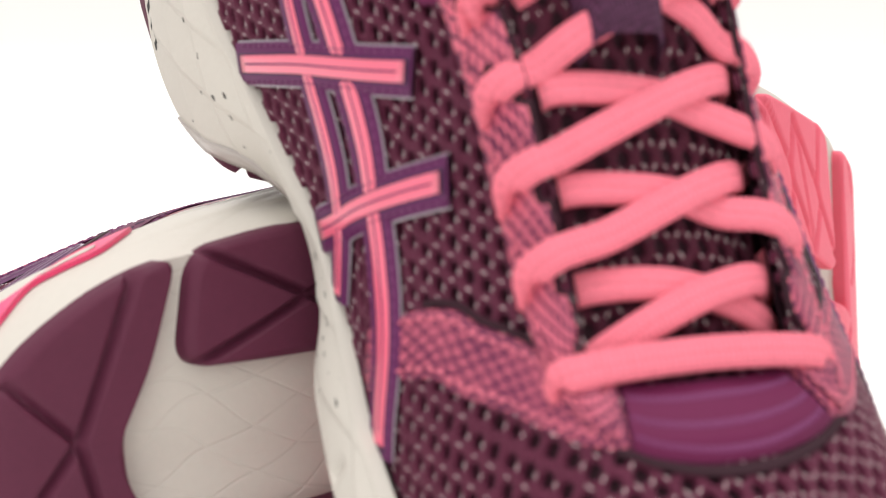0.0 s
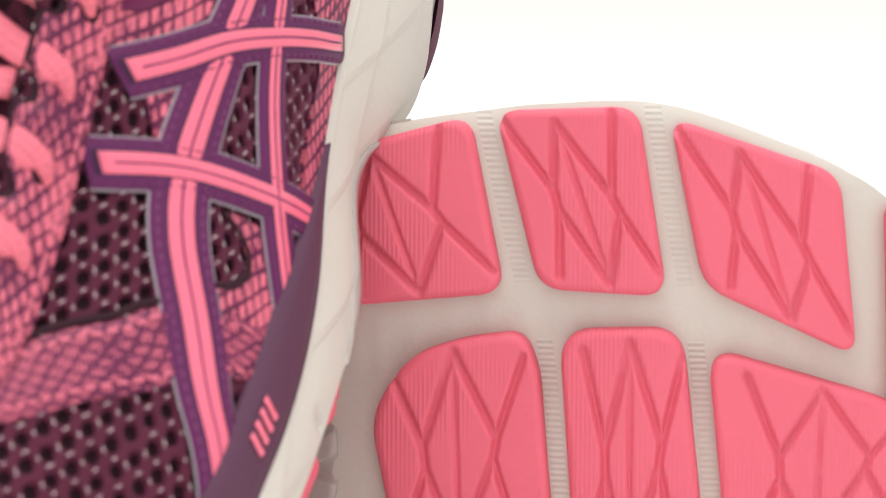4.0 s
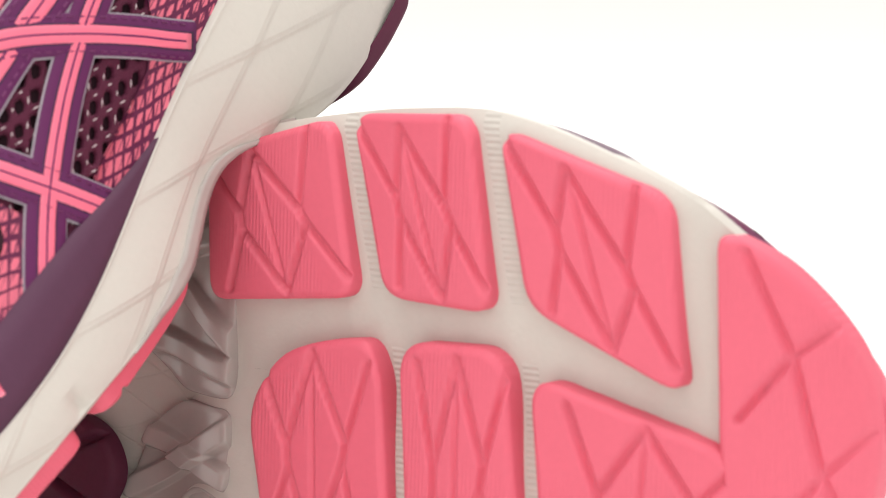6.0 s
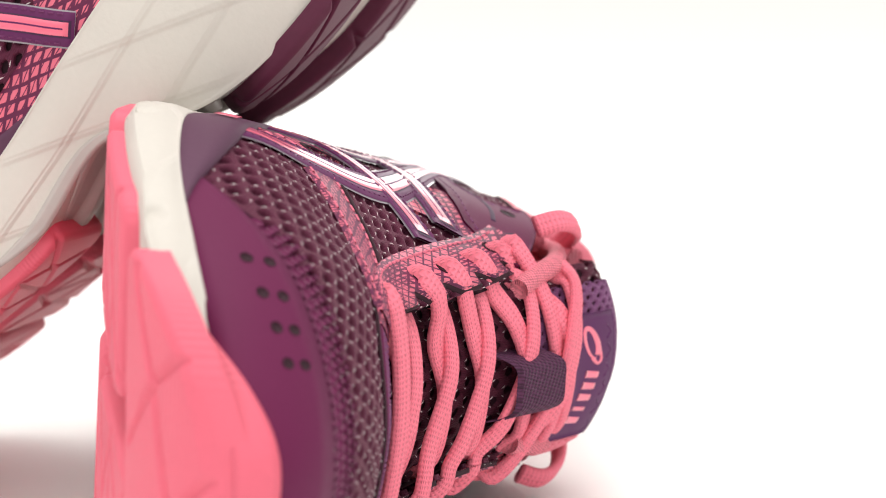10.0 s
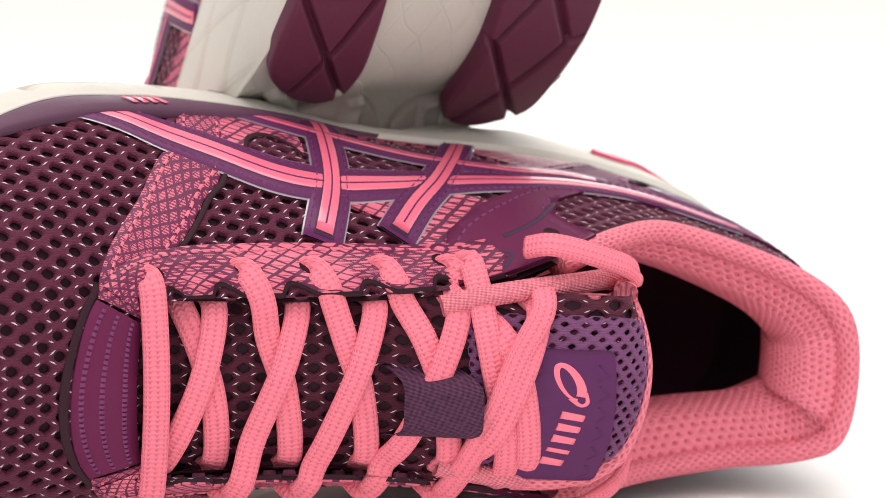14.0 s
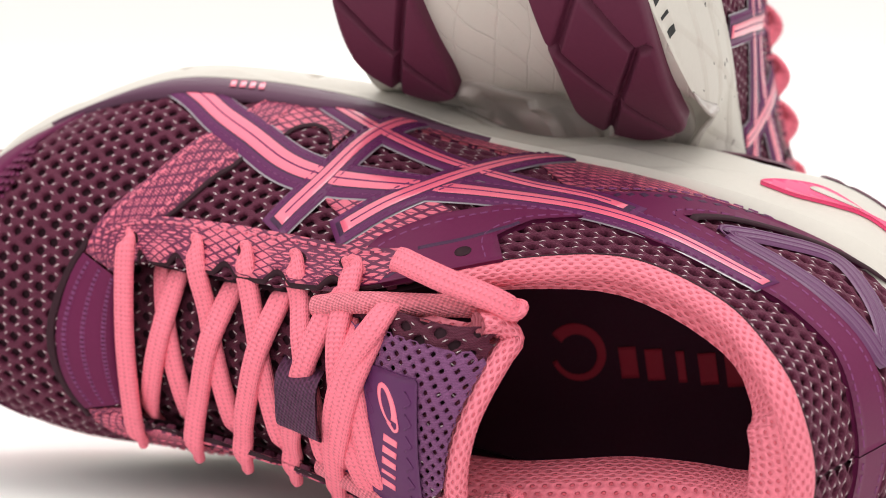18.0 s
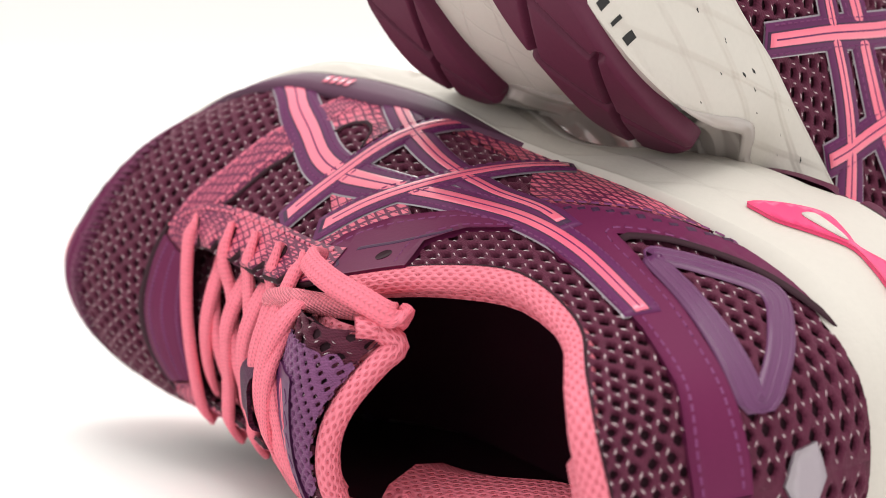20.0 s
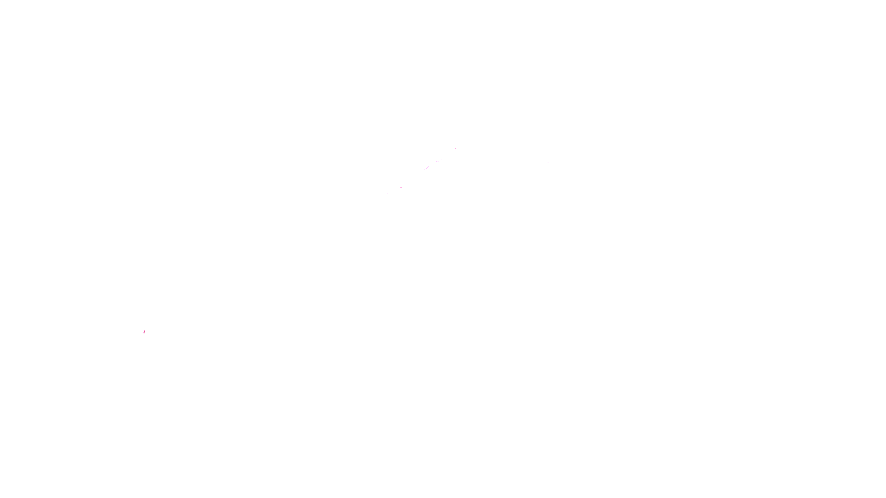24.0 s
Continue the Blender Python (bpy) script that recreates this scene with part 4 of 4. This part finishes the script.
def band(s0, s1, n, low, high, surface, off, rows=7):
    """A strip of the surface between two height curves, with turned-down edges."""
    verts, uv = [], []
    for a in np.linspace(s0, s1, n):
        lo, hi = low(a), high(a)
        for j in range(rows):
            t = j / (rows - 1)
            lift = off if 0 < j < rows - 1 else -0.2
            t = {0: 0.0, 1: 0.01, rows - 2: 0.99}.get(j, t)
            v = lo + (hi - lo) * t
            verts.append(surface.at(a, v, lift))
            uv.append((a * UNROLL_S, v * UNROLL_V))
    return verts, grid_faces(n, rows), uv


def knots(*pairs):
    xs, ys = zip(*pairs)
    return lambda a: float(profile(a, xs, ys))


# the crossing stripes of each side, as (x, z)
STRIPES_LATERAL = {
    "long": [(193.5, 20.5), (186, 27), (179.5, 33), (170, 40), (159, 48.5), (148.7, 53.6), (136, 57.5), (123.7, 60.3), (106, 63.5), (88, 67), (69.5, 73.6), (51, 82.6), (47.8, 84.6)],
    "low": [(160, 18.5), (155, 25), (147, 32.5), (139, 38.8), (126, 47), (114, 53.2), (107.6, 56), (100, 59), (87, 62.5), (76, 67.5)],
    "front": [(158.6, 64.2), (148.7, 53.8), (141, 40.5), (136, 31), (132.3, 24)],
    "back": [(142.8, 69.6), (133.8, 65), (123.7, 60.2), (114, 53), (106, 45.8), (101, 40.7), (96.5, 36.4)]}
STRIPES_MEDIAL = {
    "long": [(177, 15), (173.5, 19.5), (168, 26.5), (161.5, 32), (153, 37), (144.5, 41.2), (134, 47.5), (122.5, 53.5), (112, 58.3), (100, 62.5), (85, 67.5), (66, 74), (52, 80)],
    "low": [(146.3, 20), (143.5, 24), (137.9, 30.8), (131.5, 36.6), (123.2, 41.9), (114.6, 46.5), (107.9, 50.2), (98, 56), (88, 62)],
    "front": [(155, 57.5), (147.5, 47), (141, 37.2), (137, 30), (133, 24)],
    "back": [(136, 64), (128, 57.5), (121, 52), (112.5, 45.3), (104, 38), (96, 31)]}


def build_overlays(shoe):
    around = unrolled(UPPER)
    for medial in (False, True):
        def f(pts):
            return sv(pts, medial)
        flank = side(UPPER, 1 if medial else -1)

        def bandm(s0, s1, n, lo, hi, off):
            g = (lambda a: a) if not medial else (lambda a: STATIONS - a)
            return band(g(s0), g(s1), n, lambda a: lo(g(a)), lambda a: hi(g(a)), UPPER, off)

        # pink netted pieces
        wave = lambda a: 0.99 - 0.06 * max(0.0, math.cos(2 * math.pi * (a - 7.3) / 0.8)) ** 1.1
        put("eyelet_backing", bandm(6.4, 11.4, 180, knots((6.4, 0.86), (11.4, 0.86)), lambda a: min(0.999, wave(a) + 0.018), 0.9), "black", shoe, "black scalloped eyelet backing")
        put("eyelet_stay", bandm(6.5, 11.6, 180, knots((6.5, 0.82), (7, 0.8), (8, 0.775), (10, 0.78), (11.6, 0.82)), wave, 1.35), "net", shoe, "pink netted eyelet stay with scalloped edge")
        for a in (7.12, 7.8, 8.6, 9.33, 10.55):
            rim = f([(a + 0.11 * math.cos(t), 0.875 + 0.03 * math.sin(t)) for t in np.linspace(0, 2 * math.pi, 13)[:-1]])
            put("eyelet", patch(rim, around, 0.1, 1.4, 5), "black", shoe, "black punched eyelet")
        strap = curved(f([(11.8, 0.93), (10.95, 0.84), (9.97, 0.68), (9.3, 0.5), (8.95, 0.42), (8.45, 0.22), (8.2, 0.1)]), 40)
        put("forefoot_strap", ribbon(strap, (9.5, 8.5), 0.7, around), "net_fine", shoe, "pink netted forefoot strap")
        for d in (-3.1, 3.1):
            e = np.gradient(strap, axis=0)
            e /= np.linalg.norm(e, axis=1, keepdims=True)
            put("stitching", dashes(strap[1:-4] + np.column_stack([-e[:, 1], e[:, 0]])[1:-4] * d, around, 1.8, 1.1, 0.5, base=0.8), "thread", shoe)
        e = np.gradient(strap, axis=0)
        e /= np.linalg.norm(e, axis=1, keepdims=True)
        put("strap_edge", ribbon((strap + np.column_stack([-e[:, 1], e[:, 0]]) * (5.0 if medial else -5.0))[:30], 0.9, 0.5, around, 0.2), "black", shoe, "black strap edge")
        put("stitching", dashes(curved(f([(6.7, 0.835), (8, 0.8), (10, 0.805), (11.2, 0.83)]), 40), around, 1.8, 1.1, 0.5, base=1.4), "thread", shoe)
        if not medial:
            put("net_panel", patch(f([(7.35, 0.8), (6.95, 0.62), (6.3, 0.53), (5.95, 0.62), (6.2, 0.72), (6.7, 0.8), (7.0, 0.84)]), around, 0.5), "net", shoe, "pink netted side panel")
            put("net_panel", patch(f([(7.6, 0.6), (7.3, 0.585), (6.75, 0.57), (6.95, 0.64), (7.2, 0.7)]), around, 0.5), "net", shoe)
        if not medial:
            put("net_panel", patch(f([(8.75, 0.36), (8.45, 0.2), (8.1, 0.17), (7.4, 0.17), (7.3, 0.26), (7.45, 0.35), (7.56, 0.4), (7.58, 0.345), (7.66, 0.305), (7.8, 0.29), (7.95, 0.3), (8.1, 0.325), (8.25, 0.375), (8.45, 0.42)]), around, 0.5), "net", shoe)
            put("window_edge", ribbon(curved(f([(7.56, 0.4), (7.58, 0.345), (7.66, 0.305), (7.8, 0.29), (7.95, 0.3), (8.1, 0.325), (8.25, 0.375)]), 30), 0.9, 0.3, around, 0.45, 0.8), "black", shoe, "black edge of an arched mesh window")
        if not medial:
            put("net_panel", patch(f([(6.68, 0.14), (6.29, 0.14), (5.79, 0.13), (5.33, 0.14), (5.0, 0.2), (4.7, 0.38), (4.3, 0.42), (4.08, 0.36), (3.25, 0.1), (2.9, 0.015), (4.3, 0.015), (5.5, 0.015), (6.6, 0.015)]), around, 0.4), "net", shoe)
        # purple films
        put("eyelet_facing", patch(f([(7.2, 0.995), (7.0, 0.84), (6.75, 0.75), (6.1, 0.65), (5.1, 0.575), (4.35, 0.61), (4.5, 0.665), (5.0, 0.7), (5.4, 0.8), (5.3, 0.995), (6.2, 0.995)]), around, 1.0), "film", shoe, "smooth purple eyelet facing")
        put("stitching", dashes(curved(f([(7.05, 0.92), (6.72, 0.79), (6.1, 0.695), (5.1, 0.62), (4.45, 0.635)]), 40), around, base=1.0), "stitch", shoe)
        put("stitching", dashes(curved(f([(4.6, 0.65), (5.1, 0.685), (5.55, 0.79), (5.5, 0.97)]), 30), around, base=1.0), "stitch", shoe)
        hole = f([(5.78 + 0.1 * math.cos(a), 0.885 + 0.032 * math.sin(a)) for a in np.linspace(0, 2 * math.pi, 14)[:-1]])
        put("eyelet", patch(hole, around, 0.15, 1.05, 5), "black", shoe, "black punched eyelet")
        put("facing_outline", ribbon(f([(7.0, 0.95), (6.72, 0.82), (6.4, 0.92), (6.6, 0.965)]), 0.8, 0.15, around, 1.05, 0.8, closed=True), "seam", shoe)
        put("facing_outline", ribbon(curved(f([(5.15, 0.72), (5.3, 0.75), (5.75, 0.8), (6.3, 0.83)]), 20), 1.0, 0.15, around, 1.05, 0.8), "seam", shoe)
        put("heel_band", patch(f([(5.2, 0.57), (4.7, 0.48), (4.08, 0.38), (3.25, 0.12), (2.5, 0.01), (1.75, 0.01), (1.92, 0.06), (2.5, 0.12), (3.08, 0.25), (3.5, 0.44), (2.9, 0.51), (2.0, 0.53), (1.17, 0.53), (0.42, 0.53), (0.01, 0.53), (0.01, 0.72), (0.5, 0.72), (1.42, 0.69), (2.33, 0.71), (3.0, 0.75), (3.75, 0.76), (4.4, 0.66)]), around, 0.8), "film", shoe, "smooth purple heel band")
        for line in ([(0.1, 0.56), (1.17, 0.56), (2.0, 0.56), (3.0, 0.535), (3.6, 0.46), (3.2, 0.27), (2.55, 0.145)], [(0.1, 0.69), (0.5, 0.69), (1.42, 0.66), (2.33, 0.68), (3.0, 0.715), (3.7, 0.73), (4.4, 0.63), (5.1, 0.555)], [(5.1, 0.53), (4.6, 0.43), (4.05, 0.335), (3.2, 0.085), (2.6, 0.025)]):
            put("stitching", dashes(curved(f(line), 60), around, base=0.8), "stitch", shoe)
        put("heel_edge", ribbon(curved(f([(1.5, 0.03), (1.92, 0.07), (2.5, 0.135), (3.05, 0.265), (3.38, 0.4), (3.42, 0.45)]), 40), 1.6, 0.5, around, 0.7), "black", shoe)
        tri = f([(3.07, 0.425), (2.92, 0.35), (2.62, 0.26), (2.32, 0.175), (2.1, 0.17), (1.75, 0.255), (1.3, 0.365), (0.96, 0.445), (1.1, 0.475), (1.7, 0.47), (2.5, 0.457)])
        clip = put("heel_clip", ribbon(smooth_curve(tri, 90, True), 5.0, 0.6, around, 0.3, 1.4, closed=True), "tpu", shoe, "glossy violet plastic heel triangle")
        c = smooth_curve(tri, 90, True)
        e = np.roll(c, -1, 0) - np.roll(c, 1, 0)
        e /= np.linalg.norm(e, axis=1, keepdims=True)
        for w in (-1.6, 0.0, 1.6):
            put("ridge", ribbon(c + np.column_stack([-e[:, 1], e[:, 0]]) * w, 0.6, 0.16, around, 0.87, 1.2, closed=True), "tpu", clip)
        for k in range(12):
            a = 4.3 - 0.13 * k
            v = 0.47 - 0.031 * k - 0.0005 * k * k
            put("heel_print", ribbon(f([(a, v), (a - 0.05, v - 0.03)]), 1.0 + 0.5 * (k % 3 == 0), 0.1, around, 0.85, 0.8), "seam", shoe)
        # crossing stripes
        for name, pts in (STRIPES_MEDIAL if medial else STRIPES_LATERAL).items():
            c = curved(pts, 60)
            wide = {"long": (9.6, 7.6), "low": (8.0, 6.0), "front": (8.6, 8.2), "back": (8.4, 7.6)}[name]
            thin = {"long": (4.6, 3.0), "low": (3.4, 2.2), "front": (3.9, 3.6), "back": (3.9, 3.2)}[name]
            d = {"long": 0.0, "low": 0.06, "front": 0.12, "back": 0.16}[name]
            stripe = put("stripe", ribbon(c, wide, 0.4, flank, 0.8 + d), "border", shoe, "violet film border of a crossing stripe")
            put("stripe_edge", ribbon(c, tuple(w + 0.7 for w in wide), 0.25, flank, 0.6), "edge", stripe, "silver edge")
            # dark ribbon as painted shade in the gap between pink face and border
            put("stripe_outline", ribbon(c[1:-1], tuple(w + 0.9 for w in thin), 0.1, flank, 1.16 + d), "seam", stripe, "dark outline, shade of the gap put into the colour")
            put("stripe_face", ribbon(c[2:-2], thin, 0.15, flank, 1.2 + d), "stripe", stripe, "glossy pink stripe")
            put("stripe_line", ribbon(c[4:-4], 0.4, 0.08, flank, 1.32 + d), "border", stripe)
            if name != "low":
                e = np.gradient(c, axis=0)
                e /= np.linalg.norm(e, axis=1, keepdims=True)
                for w in (-1, 1):
                    put("stitching", dashes(c[2:-2] + (np.column_stack([-e[:, 1], e[:, 0]]) * w * (wide[0] + wide[1]) * 0.2)[2:-2], flank, 1.2, 0.9, 0.42, base=1.1 + d), "stitch", stripe)
        # rand along the forefoot
        if not medial:
            rand = put("rand", bandm(5.6, 11.5, 80, lambda a: 0.0, knots((5.6, 0.01), (6.2, 0.06), (6.8, 0.12), (7.4, 0.165), (8.2, 0.195), (9.3, 0.205), (10.1, 0.195), (10.6, 0.14), (11.1, 0.06), (11.5, 0.01)), 1.6), "rand", shoe, "grey-purple rubber rand")
            for k in range(4):
                put("rand_print", ribbon(f([(9.15 - 0.13 * k, 0.085), (9.12 - 0.13 * k, 0.15)]), 1.5, 0.1, around, 1.95, 0.8), "stripe", rand)
    # heel
    put("heel_reflector", patch(sv([(-0.3, 0.3), (0.0, 0.27), (0.42, 0.3), (0.36, 0.38), (0.0, 0.42), (-0.26, 0.38)]), around, 0.3, 0.3), "edge", shoe, "silver reflective heel patch")
    # toe
    cap = put("toe_cap", band(10.9, 17.1, 110, lambda a: 0.0, knots((10.9, 0.06), (11.3, 0.16), (12.1, 0.31), (12.75, 0.37), (14, 0.4), (15.25, 0.37), (15.9, 0.31), (16.7, 0.16), (17.1, 0.06)), UPPER, 0.55, 12), "film", shoe, "smooth purple toe cap")
    for a, v in ((12.05, 0.165), (12.4, 0.195), (12.72, 0.22), (13.05, 0.24), (12.05, 0.24), (12.4, 0.265), (12.72, 0.285), (13.05, 0.305)):
        dot = sv([(a + 0.055 * math.cos(t), v + 0.021 * math.sin(t)) for t in np.linspace(0, 2 * math.pi, 12)[:-1]])
        put("toe_dot", patch(dot, around, 0.1, 0.55, 4), "black", cap, "black punched dot")
    dots = []
    for row, r in ((0, 1.15), (1, 0.95), (2, 0.75), (3, 0.55)):
        for k in range(46):
            a = 11.55 + (k + 0.5 * (row % 2)) * 0.107
            v = float(profile(a, (11.3, 12.1, 12.75, 14, 15.25, 15.9, 16.7), (0.15, 0.31, 0.37, 0.4, 0.37, 0.31, 0.15))) + 0.022 + 0.032 * row
            dots.append(patch(sv([(a + r / UNROLL_S * math.cos(t), v + r / UNROLL_V * math.sin(t)) for t in np.linspace(0, 2 * math.pi, 9)[:-1]]), around, 0.2, 0.25, 5))
    put("toe_print", merge(*dots), "film", cap, "purple film dots that thin out over the mesh")
    put("toe_bumper", band(12.85, 15.5, 60, lambda a: 0.0, knots((12.85, 0.005), (13.3, 0.09), (13.7, 0.145), (14.2, 0.16), (15.0, 0.11), (15.5, 0.005)), UPPER, 1.6, 9), "rubber_pink", shoe, "pink rubber toe bumper")
    put("vamp_strip", band(11.9, 16.1, 60, knots((11.9, 0.83), (14, 0.855), (16.1, 0.83)), lambda a: 0.998, UPPER, 0.7), "film", shoe, "smooth purple strip in front of the tongue")
    for v in (0.875, 0.92, 0.97):
        put("stitching", dashes(curved(sv([(12.0, v - 0.01), (14, v), (16.0, v - 0.01)]), 40), around, base=0.7), "stitch", shoe)
    put("vamp_seam", ribbon(curved(sv([(11.6, 0.8), (12.0, 0.82), (14, 0.84), (16.0, 0.82), (16.4, 0.8)]), 40), 1.0, 0.4, around, 0.2), "black", shoe)


def build_midsole_details(midsole, shoe):
    wall = unrolled(MIDSOLE)
    put("side_insert", patch(smooth_curve(sv([(2.95, 0.79), (2.72, 0.62), (2.46, 0.49), (2.22, 0.53), (2.04, 0.565), (1.72, 0.45), (1.38, 0.37), (0.95, 0.43), (0.5, 0.51), (0.92, 0.59), (1.34, 0.665), (1.72, 0.63), (2.06, 0.605), (2.35, 0.71), (2.62, 0.8), (2.8, 0.81)]), 60, True), wall, 0.5, 0.6, 2.0), "hotpink", midsole, "glossy hot pink diamond insert")
    put("insert_window", patch(smooth_curve(sv([(2.55, 0.655), (2.5, 0.57), (2.3, 0.57), (2.14, 0.595), (2.3, 0.64)]), 24, True), wall, 0.3, 1.0, 2.0), "foam", midsole, "white opening in the insert")
    rng = random.Random(5)
    for k in range(34):
        a, v, r = rng.uniform(19.6, 25.2), rng.uniform(0.1, 0.92), rng.uniform(0.35, 1.25) ** 1.3
        t0 = rng.uniform(0, 3)
        put("speck", patch([(a * UNROLL_S + r * math.cos(t) * rng.uniform(0.5, 1), v * UNROLL_V + r * 0.8 * math.sin(t + t0) * rng.uniform(0.5, 1.1)) for t in np.linspace(0, 2 * math.pi, 8)[:-1]], wall, 0.04, 0.03, 4), "speck", midsole)
    for k in range(7):
        a = 25.75 - 0.19 * k
        put("midsole_print", ribbon(sv([(a, 0.045), (a - 0.02, 0.125)]), 0.8 if k % 2 else 1.7, 0.05, wall, 0.05, 0.8), "speck", midsole)
    for s0, s1 in ((4.6, 7.4), (21.2, 23.8)):
        m = (s0 + s1) / 2
        put("shank_lip", band(s0, s1, 50, lambda a: 0.0, lambda a: 0.01 + 0.2 * max(0.0, math.cos((a - m) / (s1 - s0) * math.pi)) ** 1.4, MIDSOLE, 0.5), "shank", midsole, "grey translucent plastic shank edge")


SHANKS = [([(83, -24), (134, -26), (134, 18), (113, 19), (100, 10), (81, 2)], (((86, -18), (134, 6)), ((86, -4), (134, -18)), ((100, 8), (134, 12)))),
          ([(97, 46), (104, 27), (113, 21), (134, 20), (134, 37), (116, 44)], (((100, 42), (134, 24)), ((104, 30), (134, 35))))]


def build_shank(shoe):
    """Thin plastic bays at the waist, stiffened by straight beams."""
    for outline, beams in SHANKS:
        v, f, u = tread(rounded(outline, 4.0), [], 1.5, lift=1.6)
        g = np.array(v)
        for p, q in beams:
            p, d = np.array(p, float), np.array(q, float) - np.array(p, float)
            t = np.clip(((g[:, :2] - p) @ d) / (d @ d), 0, 1)
            dist = np.linalg.norm(g[:, :2] - p - t[:, None] * d, axis=1)
            g[:, 2] -= 2.2 * np.clip((3.2 - dist) / 1.2, 0, 1)
        put("shank", (list(g), f, u), "shank", shoe, "grey translucent plastic arch shank")


def insole_rise(x):
    return profile(x, (5, 60, 100, 200, 262), (38, 33, 27, 18, 24))


def build_insole(shoe):
    x = BASE_LOOP[:, 0]
    loop = BASE_LOOP - OUT * 2.5
    loop[:, 2] += 2.0
    c = np.column_stack([np.clip(x, 32, 236), np.full(NS, 16.0), np.zeros(NS)])
    rings = []
    for f in (0.0, 0.1, 0.3, 0.65, 1.0):
        p = loop * (1 - f) + c * f
        w = min(1.0, f / 0.3)
        p[:, 2] = loop[:, 2] * (1 - w) + insole_rise(p[:, 0]) * w
        rings.append(p)
    g = np.stack(rings, 1)
    insole = put("insole", (g.reshape(-1, 3), grid_faces(NS, 5, True), g[..., :2].reshape(-1, 2)), "insole", shoe, "black fabric insole")

    def lay(a, b, off):
        return np.array((a, b, insole_rise(a) + off))

    ring = [(95.5 + 6.0 * math.cos(t), 20 + 6.0 * math.sin(t)) for t in np.linspace(0.4, 5.7, 26)]
    put("insole_print", ribbon(ring, (1.2, 3.0), 0.1, lay, 0.8, 1.0), "print", insole, "dull red printed emblem")
    for k in range(5):
        put("insole_print", ribbon([(83.5 - 6.3 * k, 17.5), (82.5 - 6.3 * k, 25)], 4.2 if k != 2 else 2.0, 0.1, lay, 0.8, 1.0), "print", insole)


def build_shoe():
    shoe = new("running_shoe")
    build_upper(shoe)
    build_midsole_details(build_midsole(shoe), shoe)
    build_outsole(shoe)
    build_shank(shoe)
    build_overlays(shoe)
    build_tongue(shoe)
    build_laces(shoe)
    build_collar(shoe)
    build_insole(shoe)
    return shoe


def mirrored(shoe):
    """The shoe of the other foot."""
    twin = new("running_shoe")
    made = {shoe: twin}
    flip = Matrix.Diagonal((1, -1, 1, 1))
    done = {}
    for o in shoe.children_recursive:
        if o.data not in done:
            me = o.data.copy()
            me.transform(flip)
            me.flip_normals()
            done[o.data] = me
        c = new(o.name.split(".")[0], done[o.data])
        c.parent = made[o.parent]
        made[o] = c
        if "label" in o:
            c["label"] = o["label"]
    return twin


def posed(rows, origin):
    """A pose whose local axes are the rows."""
    m = Matrix(rows).transposed().to_4x4()
    return Matrix.Translation(origin) @ m


LYING = posed(((0.7437, 0.6685, 0.0001), (0.0435, -0.0483, -0.9979), (-0.6671, 0.7421, -0.0650)), (-0.0618, -0.1324, 0.0617))
LEANING = posed(((0.3163, -0.6979, -0.6425), (0.9057, 0.4236, -0.0142), (0.2821, -0.5775, 0.7661)), (-0.0176, 0.0279, 0.1542)) @ pose(0.14, 0, 0.0445, 0, -1.6, 0) @ pose(-0.14, 0, -0.045)

right_shoe = build_shoe()
left_shoe = mirrored(right_shoe)
tagged(right_shoe, "purple and pink running shoe lying on its side", "shoe", "pair of running shoes")
tagged(left_shoe, "purple and pink running shoe leaning toe down across its pair", "shoe", "pair of running shoes")

# ---------------------------------------------------------------- ground
bm = bmesh.new()
bmesh.ops.create_grid(bm, x_segments=40, y_segments=40, size=6)
bmesh.ops.translate(bm, verts=bm.verts[:], vec=(0, 0, 0.0042))
tagged(part("ground", bm, "paper"), "white seamless studio paper", "ground", kind="structure")


def motions():
    for shoe, m in ((right_shoe, LYING), (left_shoe, LEANING)):
        walk(shoe, [(0.5 * i, pose(0, 0, 0, 0, 0, -SPEED * 0.5 * i) @ m) for i in range(49)])


motions()
